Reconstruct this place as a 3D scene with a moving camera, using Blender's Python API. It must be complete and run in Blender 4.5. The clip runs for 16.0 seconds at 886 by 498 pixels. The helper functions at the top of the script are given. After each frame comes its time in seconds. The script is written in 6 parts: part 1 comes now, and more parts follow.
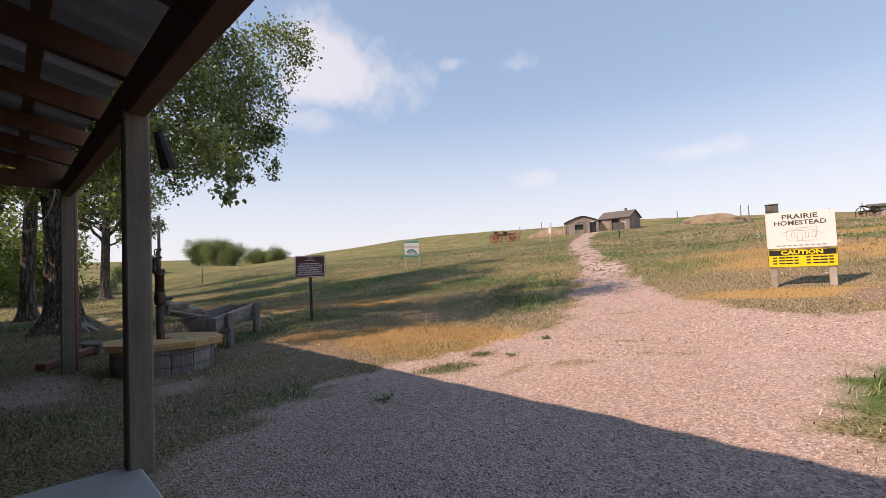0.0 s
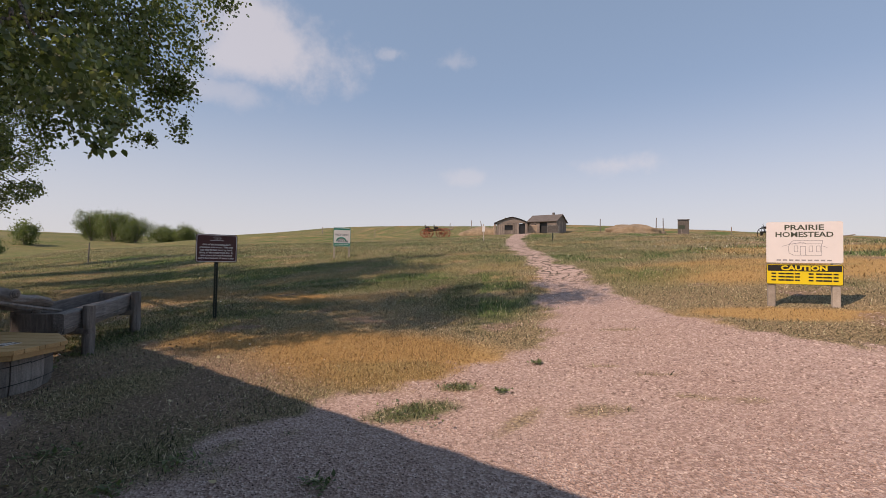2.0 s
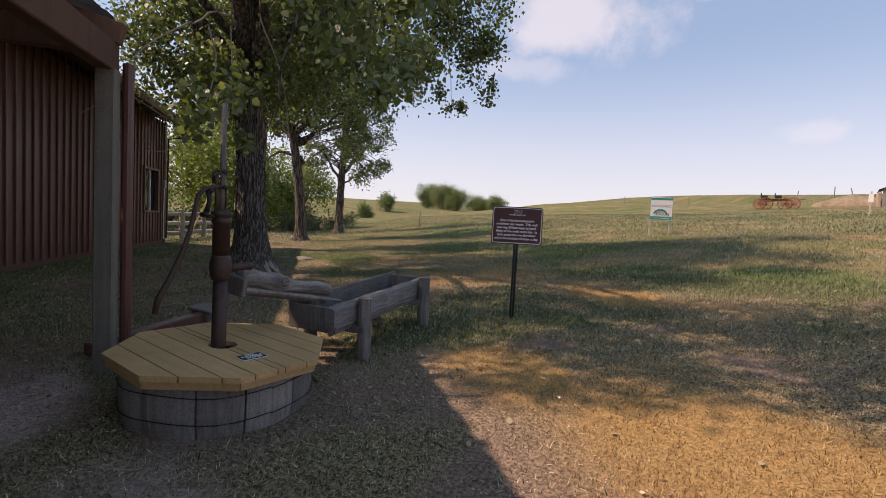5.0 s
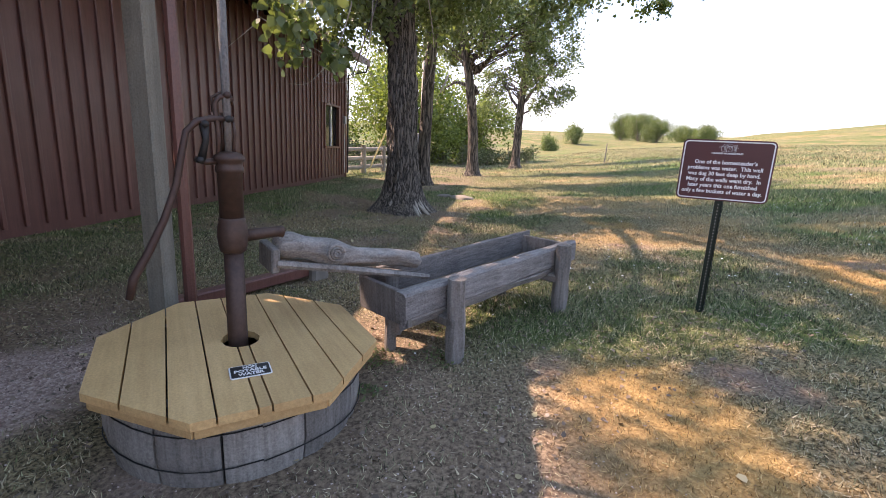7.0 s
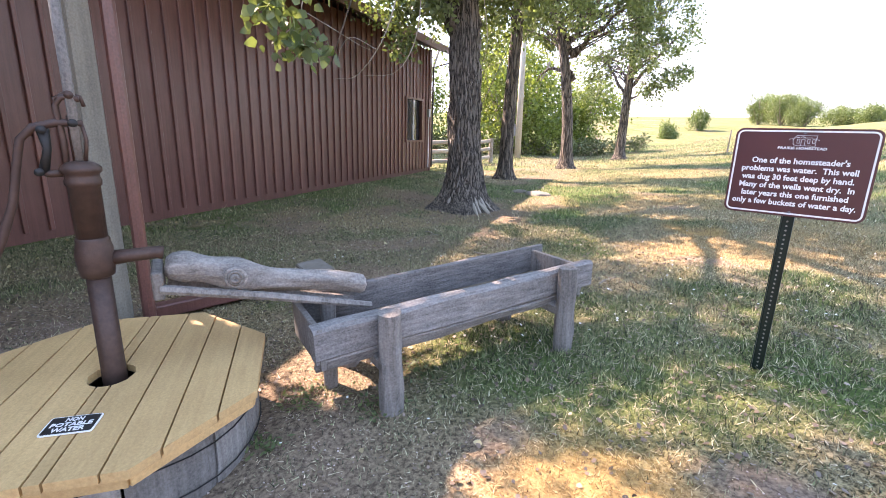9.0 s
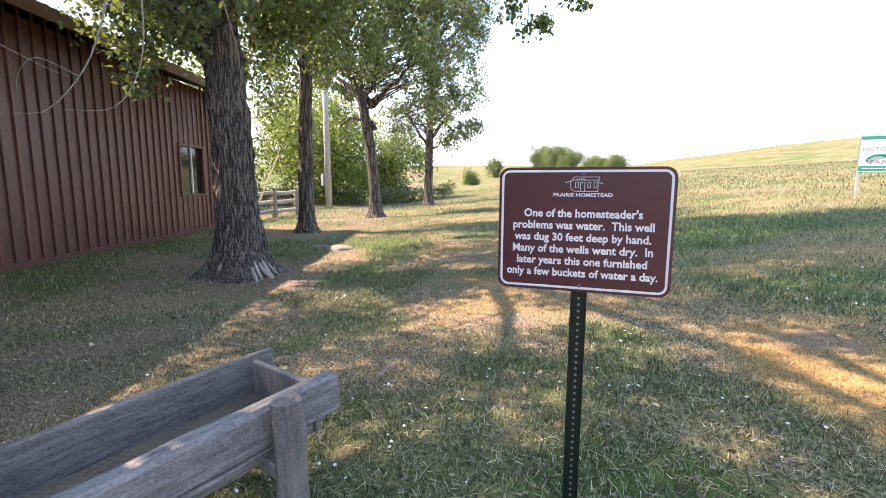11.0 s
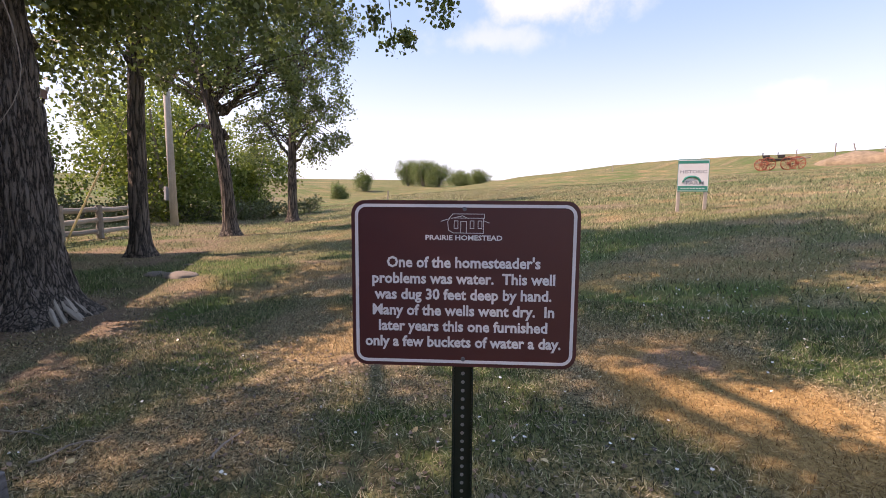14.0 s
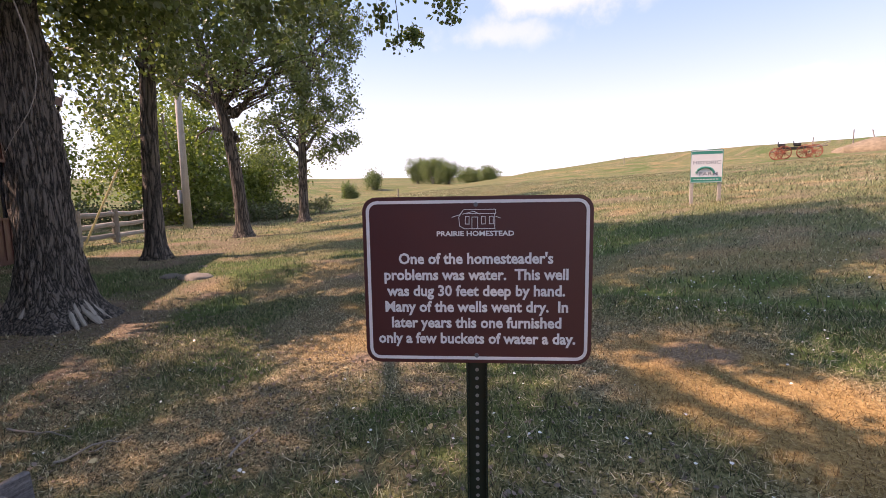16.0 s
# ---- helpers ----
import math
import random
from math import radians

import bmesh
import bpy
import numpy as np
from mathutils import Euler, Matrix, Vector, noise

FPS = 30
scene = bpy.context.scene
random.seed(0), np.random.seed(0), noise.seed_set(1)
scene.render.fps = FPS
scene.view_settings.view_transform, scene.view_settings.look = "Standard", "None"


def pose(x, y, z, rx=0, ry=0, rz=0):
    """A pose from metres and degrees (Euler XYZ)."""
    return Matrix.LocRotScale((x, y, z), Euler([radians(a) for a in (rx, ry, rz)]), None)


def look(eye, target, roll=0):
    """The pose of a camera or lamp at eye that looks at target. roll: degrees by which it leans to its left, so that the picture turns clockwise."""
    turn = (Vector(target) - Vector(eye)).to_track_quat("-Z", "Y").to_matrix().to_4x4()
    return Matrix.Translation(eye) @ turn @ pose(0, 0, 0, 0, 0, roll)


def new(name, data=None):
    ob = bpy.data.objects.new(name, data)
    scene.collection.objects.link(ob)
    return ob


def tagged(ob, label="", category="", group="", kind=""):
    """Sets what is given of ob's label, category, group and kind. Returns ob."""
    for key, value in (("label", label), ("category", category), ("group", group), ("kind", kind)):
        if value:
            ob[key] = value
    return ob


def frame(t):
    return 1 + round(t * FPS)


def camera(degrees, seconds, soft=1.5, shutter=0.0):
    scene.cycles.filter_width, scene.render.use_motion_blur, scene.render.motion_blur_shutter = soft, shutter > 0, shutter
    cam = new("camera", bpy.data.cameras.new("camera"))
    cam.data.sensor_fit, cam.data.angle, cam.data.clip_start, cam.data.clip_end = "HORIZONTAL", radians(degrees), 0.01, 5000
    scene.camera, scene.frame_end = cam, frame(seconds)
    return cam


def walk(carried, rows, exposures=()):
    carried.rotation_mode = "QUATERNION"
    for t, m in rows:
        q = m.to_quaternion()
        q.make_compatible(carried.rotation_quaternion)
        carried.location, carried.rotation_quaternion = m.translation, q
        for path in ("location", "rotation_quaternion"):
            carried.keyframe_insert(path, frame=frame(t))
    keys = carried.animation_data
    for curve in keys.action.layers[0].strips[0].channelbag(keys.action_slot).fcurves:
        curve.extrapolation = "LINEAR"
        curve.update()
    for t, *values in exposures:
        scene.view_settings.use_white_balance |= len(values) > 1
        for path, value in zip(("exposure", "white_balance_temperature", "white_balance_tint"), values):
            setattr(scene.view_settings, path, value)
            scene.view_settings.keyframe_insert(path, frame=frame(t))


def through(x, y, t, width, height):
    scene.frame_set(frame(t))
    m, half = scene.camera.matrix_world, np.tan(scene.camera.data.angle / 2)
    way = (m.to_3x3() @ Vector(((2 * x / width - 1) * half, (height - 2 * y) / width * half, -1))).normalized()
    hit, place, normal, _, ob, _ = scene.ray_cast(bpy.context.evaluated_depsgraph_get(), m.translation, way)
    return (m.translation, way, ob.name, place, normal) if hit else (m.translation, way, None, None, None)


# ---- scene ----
cam = camera(87.3, 16.0, soft=0.75)
PATH = [
    (0, (0.473, 0.402, 1.247), (-0.041, 2.333, 1.335), -2.5),
    (0.5, (0.216, 0.749, 1.258), (-0.246, 2.693, 1.345), -1.9),
    (1, (-0.014, 1.125, 1.244), (-0.366, 3.092, 1.32), -0.6),
    (1.5, (-0.205, 1.546, 1.269), (-0.44, 3.531, 1.329), 0.5),
    (2, (-0.322, 1.965, 1.266), (-0.523, 3.954, 1.324), 1.0),
    (2.5, (-0.374, 2.471, 1.273), (-0.574, 4.461, 1.323), 1.2),
    (3, (-0.586, 2.862, 1.28), (-0.902, 4.836, 1.325), 1.7),
    (3.5, (-0.823, 3.256, 1.318), (-1.428, 5.162, 1.331), 2.4),
    (4, (-1.184, 3.642, 1.367), (-2.07, 5.435, 1.355), 2.2),
    (4.2, (-1.334, 3.776, 1.377), (-2.327, 5.511, 1.35), 2.4),
    (6.3, (-2.266, 5.308, 1.515), (-3.878, 6.455, 1.221), 3.1),
    (6.5, (-2.381, 5.454, 1.493), (-4.033, 6.535, 1.171), 3.0),
    (7, (-2.586, 5.758, 1.527), (-4.325, 6.643, 1.09), 2.9),
    (7.5, (-2.763, 6.029, 1.541), (-4.581, 6.702, 1.049), 2.6),
    (8, (-2.776, 6.358, 1.592), (-4.65, 6.829, 1.075), 2.0),
    (8.2, (-2.768, 6.474, 1.604), (-4.658, 6.878, 1.088), 2.0),
    (10.3, (-3.429, 7.617, 1.607), (-5.224, 8.425, 1.255), 0.4),
    (10.5, (-3.541, 7.713, 1.589), (-5.297, 8.613, 1.261), 0.5),
    (11, (-3.777, 7.954, 1.609), (-5.402, 9.087, 1.331), 0.2),
    (11.5, (-3.956, 8.223, 1.652), (-5.432, 9.555, 1.429), -0.1),
    (12, (-4.046, 8.316, 1.682), (-5.397, 9.778, 1.486), -0.5),
    (12.5, (-4.102, 8.343, 1.677), (-5.353, 9.89, 1.469), 0.2),
    (13, (-4.129, 8.345, 1.677), (-5.351, 9.912, 1.455), 0.6),
    (13.5, (-4.142, 8.342, 1.679), (-5.375, 9.901, 1.452), 0.8),
    (14, (-4.142, 8.347, 1.678), (-5.4, 9.887, 1.461), 0.4),
    (14.5, (-4.159, 8.325, 1.685), (-5.511, 9.789, 1.52), 1.7),
    (15, (-4.167, 8.311, 1.689), (-5.573, 9.724, 1.525), 0.9),
    (15.5, (-4.151, 8.328, 1.683), (-5.5, 9.79, 1.479), -0.0),
    (16, (-4.146, 8.35, 1.675), (-5.44, 9.858, 1.446), -0.9),
]
EXPOSURES = [(0, 0.47, 7250, 29), (1.5, 0.13, 7250, 30), (3, -0.08, 7300, 31), (4.2, 0.05, 7300, 33), (6.3, 1.25, 7100, 34), (7, 1.72, 7000, 34), (7.5, 2.08, 7000, 34),
             (8.2, 2.6, 6950, 35), (10.3, 2.34, 6800, 30), (11, 2.05, 6800, 31), (12, 1.34, 6850, 34), (12.5, 1.06, 6850, 35), (13.5, 0.93, 6950, 37), (16, 0.98, 7200, 41)]
walk(cam, [(t, look(eye, target, roll)) for t, eye, target, roll in PATH], EXPOSURES)

# ---- world and sun ----
SUN_ELEV = 45.5
SUN_WAY = Vector((0.766, 0.643, 0)).normalized()          # the way the shadows fall
world = bpy.data.worlds.new("sky")
scene.world = world
world.use_nodes = True
wt = world.node_tree
wt.nodes.clear()
w_out = wt.nodes.new("ShaderNodeOutputWorld")
w_bg = wt.nodes.new("ShaderNodeBackground")
w_sky = wt.nodes.new("ShaderNodeTexSky")
w_sky.sky_type = "NISHITA"
w_sky.sun_disc = False
w_sky.sun_elevation = radians(SUN_ELEV)
w_sky.sun_rotation = math.atan2(-SUN_WAY.x, -SUN_WAY.y)
w_sky.air_density, w_sky.dust_density, w_sky.ozone_density = 1.0, 0.4, 1.0
w_bg.inputs["Strength"].default_value = 0.125
w_geo = wt.nodes.new("ShaderNodeTexCoord")


def w_math(op, a, b=None):
    n = wt.nodes.new("ShaderNodeMath")
    n.operation = op
    for i, v in enumerate((a, b)):
        if v is None:
            continue
        if isinstance(v, (int, float)):
            n.inputs[i].default_value = v
        else:
            wt.links.new(v, n.inputs[i])
    return n.outputs[0]


def cloud(direction, wide, high, scale, level):
    """A ragged soft cloud in the sky towards direction, its half width and height in degrees."""
    d = Vector(direction).normalized()
    right = d.cross(Vector((0, 0, 1))).normalized()
    parts = []
    for axis, half in ((right, wide), (right.cross(d), high)):
        dot = wt.nodes.new("ShaderNodeVectorMath")
        dot.operation = "DOT_PRODUCT"
        wt.links.new(w_geo.outputs["Generated"], dot.inputs[0])
        dot.inputs[1].default_value = axis / math.sin(radians(half))
        parts.append(w_math("POWER", w_math("ABSOLUTE", dot.outputs["Value"]), 2))
    reach = w_math("SQRT", w_math("ADD", parts[0], parts[1]))
    front = wt.nodes.new("ShaderNodeVectorMath")
    front.operation = "DOT_PRODUCT"
    wt.links.new(w_geo.outputs["Generated"], front.inputs[0])
    front.inputs[1].default_value = d
    tex = wt.nodes.new("ShaderNodeTexNoise")
    tex.inputs["Scale"].default_value = scale
    tex.inputs["Detail"].default_value = 8
    tex.inputs["Roughness"].default_value = 0.6
    wt.links.new(w_geo.outputs["Generated"], tex.inputs["Vector"])
    ragged = w_math("ADD", reach, w_math("MULTIPLY", w_math("SUBTRACT", tex.outputs["Fac"], 0.5), 2.5))
    n = wt.nodes.new("ShaderNodeMapRange")
    n.interpolation_type = "SMOOTHSTEP"
    n.inputs["From Min"].default_value = 1.05
    n.inputs["From Max"].default_value = 0.15
    wt.links.new(ragged, n.inputs["Value"])
    fade = wt.nodes.new("ShaderNodeMapRange")
    fade.inputs["From Min"].default_value = 1.9
    fade.inputs["From Max"].default_value = 0.9
    wt.links.new(reach, fade.inputs["Value"])
    ahead = w_math("GREATER_THAN", front.outputs["Value"], 0.3)
    return w_math("MULTIPLY", w_math("MULTIPLY", n.outputs[0], fade.outputs[0]), w_math("MULTIPLY", ahead, level))


def az_el(az, el):
    a, e = radians(az), radians(el)
    return (math.sin(a) * math.cos(e), math.cos(a) * math.cos(e), math.sin(e))


clouds = cloud(az_el(-27.5, 23.5), 10.5, 6.5, 7.5, 0.55)
for c in (cloud(az_el(15, 11.5), 6, 1.7, 11, 0.35), cloud(az_el(-3.3, 10.4), 4, 1.3, 13, 0.22), cloud(az_el(-12.5, 24.3), 2.2, 1.0, 20, 0.25), cloud(az_el(-5, 23.6), 3, 1.2, 18, 0.2), cloud(az_el(-35, 18), 8, 2.0, 9, 0.3)):
    clouds = w_math("MAXIMUM", clouds, c)
w_xyz = wt.nodes.new("ShaderNodeSeparateXYZ")
wt.links.new(w_geo.outputs["Generated"], w_xyz.inputs[0])
w_low = wt.nodes.new("ShaderNodeMapRange")
w_low.interpolation_type = "SMOOTHSTEP"
w_low.inputs["From Min"].default_value, w_low.inputs["From Max"].default_value = 0.36, 0.0
w_low.inputs["To Max"].default_value = 0.75
wt.links.new(w_xyz.outputs["Z"], w_low.inputs["Value"])
w_haze = wt.nodes.new("ShaderNodeMixRGB")
w_haze.inputs["Fac"].default_value = 0.5
w_haze.inputs["Color2"].default_value = (2.0, 3.65, 5.0, 1)      # thin even summer haze
w_mix = wt.nodes.new("ShaderNodeMixRGB")
w_mix.inputs["Color2"].default_value = (5.8, 6.1, 6.0, 1)
wt.links.new(clouds, w_mix.inputs["Fac"])
w_hsv = wt.nodes.new("ShaderNodeHueSaturation")
w_hsv.inputs["Saturation"].default_value = 0.95
wt.links.new(w_sky.outputs[0], w_hsv.inputs["Color"])
wt.links.new(w_hsv.outputs[0], w_haze.inputs["Color1"])
w_pale = wt.nodes.new("ShaderNodeMixRGB")
w_pale.inputs["Color2"].default_value = (4.7, 5.4, 5.6, 1)      # paler towards the horizon
wt.links.new(w_low.outputs[0], w_pale.inputs["Fac"])
wt.links.new(w_haze.outputs[0], w_pale.inputs["Color1"])
wt.links.new(w_pale.outputs[0], w_mix.inputs["Color1"])
wt.links.new(w_mix.outputs[0], w_bg.inputs["Color"])
wt.links.new(w_bg.outputs[0], w_out.inputs[0])

sun = new("sun", bpy.data.lights.new("sun", "SUN"))
sun.data.energy, sun.data.angle, sun.data.color = 4.1, radians(0.6), (1.0, 0.87, 0.68)
down = SUN_WAY * math.cos(radians(SUN_ELEV)) - Vector((0, 0, math.sin(radians(SUN_ELEV))))
sun.matrix_world = look(-down * 60, (0, 0, 0))

# ---- materials ----


def node_mat(name):
    m = bpy.data.materials.new(name)
    m.use_nodes = True
    nt = m.node_tree
    return m, nt, nt.nodes["Principled BSDF"]


def add(nt, kind, **values):
    n = nt.nodes.new(kind)
    for k, v in values.items():
        n.inputs[k.replace("_", " ")].default_value = v
    return n


def ramp(nt, fac, *stops):
    n = nt.nodes.new("ShaderNodeValToRGB")
    while len(n.color_ramp.elements) < len(stops):
        n.color_ramp.elements.new(0.5)
    for e, (p, c) in zip(n.color_ramp.elements, stops):
        e.position, e.color = p, (*c, 1)
    nt.links.new(fac, n.inputs[0])
    return n.outputs[0]


def coords(nt, scale=(1, 1, 1), space="Object"):
    tc = nt.nodes.new("ShaderNodeTexCoord")
    mp = nt.nodes.new("ShaderNodeMapping")
    mp.inputs["Scale"].default_value = scale
    nt.links.new(tc.outputs[space], mp.inputs[0])
    return mp.outputs[0]


def noise_tex(nt, vec, scale, detail=6, rough=0.6):
    n = add(nt, "ShaderNodeTexNoise", Scale=scale, Detail=detail, Roughness=rough)
    nt.links.new(vec, n.inputs["Vector"])
    return n.outputs["Fac"]


def mixed(nt, fac, a, b, mode="MIX"):
    n = nt.nodes.new("ShaderNodeMixRGB")
    n.blend_type = mode
    for s, v in (("Fac", fac), ("Color1", a), ("Color2", b)):
        if isinstance(v, (int, float)):
            n.inputs[s].default_value = v
        elif isinstance(v, tuple):
            n.inputs[s].default_value = (*v, 1)
        else:
            nt.links.new(v, n.inputs[s])
    return n.outputs[0]


def bump(nt, bsdf, fac, strength, distance):
    b = add(nt, "ShaderNodeBump", Strength=strength, Distance=distance)
    nt.links.new(fac, b.inputs["Height"])
    nt.links.new(b.outputs[0], bsdf.inputs["Normal"])


def wood(name, dark, light, stretch=(22, 22, 1.6), rough=0.85, grain=0.5, scale=1.0, per_piece=0.25):
    """Sawn or weathered wood, its grain along the object's z axis."""
    m, nt, p = node_mat(name)
    vec = coords(nt, stretch)
    g = noise_tex(nt, vec, 1.0 * scale, 8, 0.65)
    big = noise_tex(nt, coords(nt, (1, 1, 1)), 3.1, 4)
    col = ramp(nt, g, (0.32, dark), (0.68, light))
    col = mixed(nt, 0.35, col, ramp(nt, big, (0.3, tuple(c * 0.6 for c in dark)), (0.7, light)))
    speck = noise_tex(nt, coords(nt), 75, 5, 0.7)
    col = mixed(nt, 0.32, col, ramp(nt, speck, (0.36, tuple(c * 0.7 for c in dark)), (0.64, light)))
    info = nt.nodes.new("ShaderNodeObjectInfo")
    hsv = nt.nodes.new("ShaderNodeHueSaturation")
    mr = add(nt, "ShaderNodeMapRange")
    mr.inputs["To Min"].default_value, mr.inputs["To Max"].default_value = 1 - per_piece, 1 + per_piece
    nt.links.new(info.outputs["Random"], mr.inputs["Value"])
    nt.links.new(mr.outputs[0], hsv.inputs["Value"])
    nt.links.new(col, hsv.inputs["Color"])
    nt.links.new(hsv.outputs[0], p.inputs["Base Color"])
    p.inputs["Roughness"].default_value = rough
    bump(nt, p, g, grain, 0.01)
    return m


def plain(name, color, rough=0.7, metal=0.0, vary=0.15, scale=12, relief=0.15):
    m, nt, p = node_mat(name)
    vec = coords(nt)
    n = noise_tex(nt, vec, scale, 6)
    big = noise_tex(nt, vec, scale / 9, 3)
    col = ramp(nt, n, (0.3, tuple(c * (1 - vary) for c in color)), (0.7, tuple(min(1, c * (1 + vary)) for c in color)))
    col = mixed(nt, 0.4, col, ramp(nt, big, (0.3, tuple(c * (1 - 1.5 * vary) for c in color)), (0.7, color)))
    nt.links.new(col, p.inputs["Base Color"])
    p.inputs["Roughness"].default_value, p.inputs["Metallic"].default_value = rough, metal
    bump(nt, p, n, relief, 0.004)
    return m


GREY_WOOD = wood("weathered_grey_wood", (0.055, 0.048, 0.043), (0.32, 0.285, 0.26), (30, 30, 2), grain=0.9)
GREY_WOOD_X = wood("weathered_grey_plank", (0.035, 0.032, 0.031), (0.36, 0.33, 0.315), (6, 46, 46), grain=0.9)
STAVE = wood("grey_stave_wood", (0.09, 0.08, 0.072), (0.38, 0.345, 0.315), (34, 34, 1.6), grain=1.0)
NEW_WOOD = wood("yellow_pine_wood", (0.50, 0.29, 0.12), (0.70, 0.45, 0.205), (1.5, 26, 26), 0.6, 0.15, per_piece=0.12)
POST_WOOD = wood("porch_post_wood", (0.095, 0.085, 0.068), (0.245, 0.225, 0.18), (14, 14, 0.9), grain=0.5)
RAFTER = wood("brown_rafter_wood", (0.09, 0.045, 0.028), (0.19, 0.095, 0.055), (14, 14, 1), grain=0.3)
SIDING = wood("brown_painted_siding", (0.09, 0.034, 0.027), (0.19, 0.08, 0.063), (20, 20, 0.6), 0.36, 0.3, per_piece=0.18)
FAR_WOOD = wood("old_shack_boards", (0.16, 0.13, 0.11), (0.34, 0.29, 0.25), (6, 6, 0.6), grain=0.6)
RAIL_WOOD = wood("fence_rail_wood", (0.22, 0.19, 0.16), (0.45, 0.40, 0.34), (1.5, 14, 14), grain=0.6)
SHINGLE = plain("old_roof_shingles", (0.13, 0.115, 0.105), 0.9, 0, 0.35, 8, 0.5)
CONCRETE = plain("pale_concrete", (0.42, 0.41, 0.40), 0.9, 0, 0.12, 20, 0.3)
IRON = plain("rusty_cast_iron", (0.075, 0.042, 0.032), 0.55, 0.3, 0.35, 30, 0.4)
RUST_RED = plain("faded_red_iron", (0.30, 0.085, 0.05), 0.8, 0.1, 0.3, 20, 0.3)
DARK_IRON = plain("dark_iron", (0.03, 0.028, 0.027), 0.6, 0.4, 0.3, 30)
METAL_ROOF = plain("galvanised_roof_sheet", (0.17, 0.18, 0.20), 0.6, 0.4, 0.2, 6)
ROOF_BROWN = plain("brown_roof_metal", (0.085, 0.055, 0.045), 0.6, 0.1, 0.2, 8)
SIGN_BROWN = plain("brown_sign_paint", (0.085, 0.022, 0.022), 0.4, 0, 0.06, 9, 0.03)
SIGN_WHITE = plain("white_sign_paint", (0.78, 0.76, 0.75), 0.45, 0, 0.04, 7, 0.03)
SIGN_GREY = plain("grey_sign_print", (0.30, 0.30, 0.32), 0.5, 0, 0.05, 7, 0.02)
SIGN_YELLOW = plain("yellow_sign_paint", (0.80, 0.62, 0.02), 0.45, 0, 0.05, 7, 0.03)
# sign black, also painted on boxes that stand in for indoor shade
SIGN_SHADE_BLACK = plain("black_sign_paint_and_shade", (0.02, 0.02, 0.02), 0.45, 0, 0.1, 7, 0.02)
SIGN_GREEN = plain("green_sign_paint", (0.02, 0.25, 0.19), 0.45, 0, 0.06, 7, 0.03)
SIGN_OLIVE = plain("dark_green_print", (0.06, 0.075, 0.05), 0.5, 0, 0.1, 7, 0.02)
POST_GREEN = plain("dark_green_enamel", (0.012, 0.028, 0.022), 0.35, 0.2, 0.2, 20, 0.05)
HOLE_BLACK = plain("post_hole_pale", (0.30, 0.31, 0.28), 0.9, 0, 0.2, 60, 0.02)
YELLOW_PVC = plain("yellow_guy_guard", (0.58, 0.46, 0.20), 0.5, 0, 0.08, 20, 0.03)
POLE_WOOD = wood("utility_pole_wood", (0.30, 0.26, 0.22), (0.50, 0.45, 0.39), (12, 12, 0.8), grain=0.4)
TWIG = plain("dead_twig", (0.31, 0.265, 0.22), 0.9, 0, 0.25, 30, 0.4)
ROCK = plain("pale_rock", (0.42, 0.37, 0.31), 0.95, 0, 0.2, 9, 0.6)
STONE = plain("grey_brown_stone", (0.22, 0.19, 0.16), 0.95, 0, 0.25, 9, 0.6)
SOIL_PALE = plain("pale_badland_soil", (0.40, 0.31, 0.235), 1.0, 0, 0.4, 2.5, 0.9)
SOD = plain("dry_sod_mound", (0.27, 0.205, 0.13), 1.0, 0, 0.45, 2.2, 1.0)
GLASS_DARK = plain("dark_window_glass", (0.02, 0.022, 0.025), 0.06, 0, 0.05, 3, 0.0)
LOG_WOOD = wood("bleached_log", (0.07, 0.06, 0.055), (0.38, 0.34, 0.31), (26, 6, 26), grain=1.0)


def bark_mat(name, dark, light, scale=9.0):
    """Long upright plates of bark parted by deep dark furrows."""
    m, nt, p = node_mat(name)
    vec = coords(nt, (1, 1, 0.13))
    wn = add(nt, "ShaderNodeTexNoise", Scale=scale * 0.6, Detail=4)
    nt.links.new(vec, wn.inputs["Vector"])
    warped = mixed(nt, 0.22, vec, wn.outputs["Color"], "ADD")
    cell = add(nt, "ShaderNodeTexVoronoi", Scale=scale)
    cell.feature = "DISTANCE_TO_EDGE"
    nt.links.new(warped, cell.inputs["Vector"])
    n = noise_tex(nt, coords(nt, (1, 1, 0.4)), scale * 3.4, 8, 0.7)
    h = nt.nodes.new("ShaderNodeMath")
    h.operation = "MULTIPLY_ADD"
    nt.links.new(cell.outputs["Distance"], h.inputs[0])
    h.inputs[1].default_value = 2.4
    nt.links.new(n, h.inputs[2])
    col = ramp(nt, h.outputs[0], (0.48, dark), (0.8, tuple((a + b) / 2 for a, b in zip(dark, light))), (1.0, light))
    nt.links.new(col, p.inputs["Base Color"])
    p.inputs["Roughness"].default_value = 0.95
    bump(nt, p, h.outputs[0], 1.0, 0.05)
    return m


BARK = bark_mat("cottonwood_bark", (0.022, 0.017, 0.014), (0.25, 0.21, 0.175), 15)
BARK_FAR = bark_mat("cottonwood_bark_smooth", (0.025, 0.02, 0.017), (0.19, 0.155, 0.125), 9)


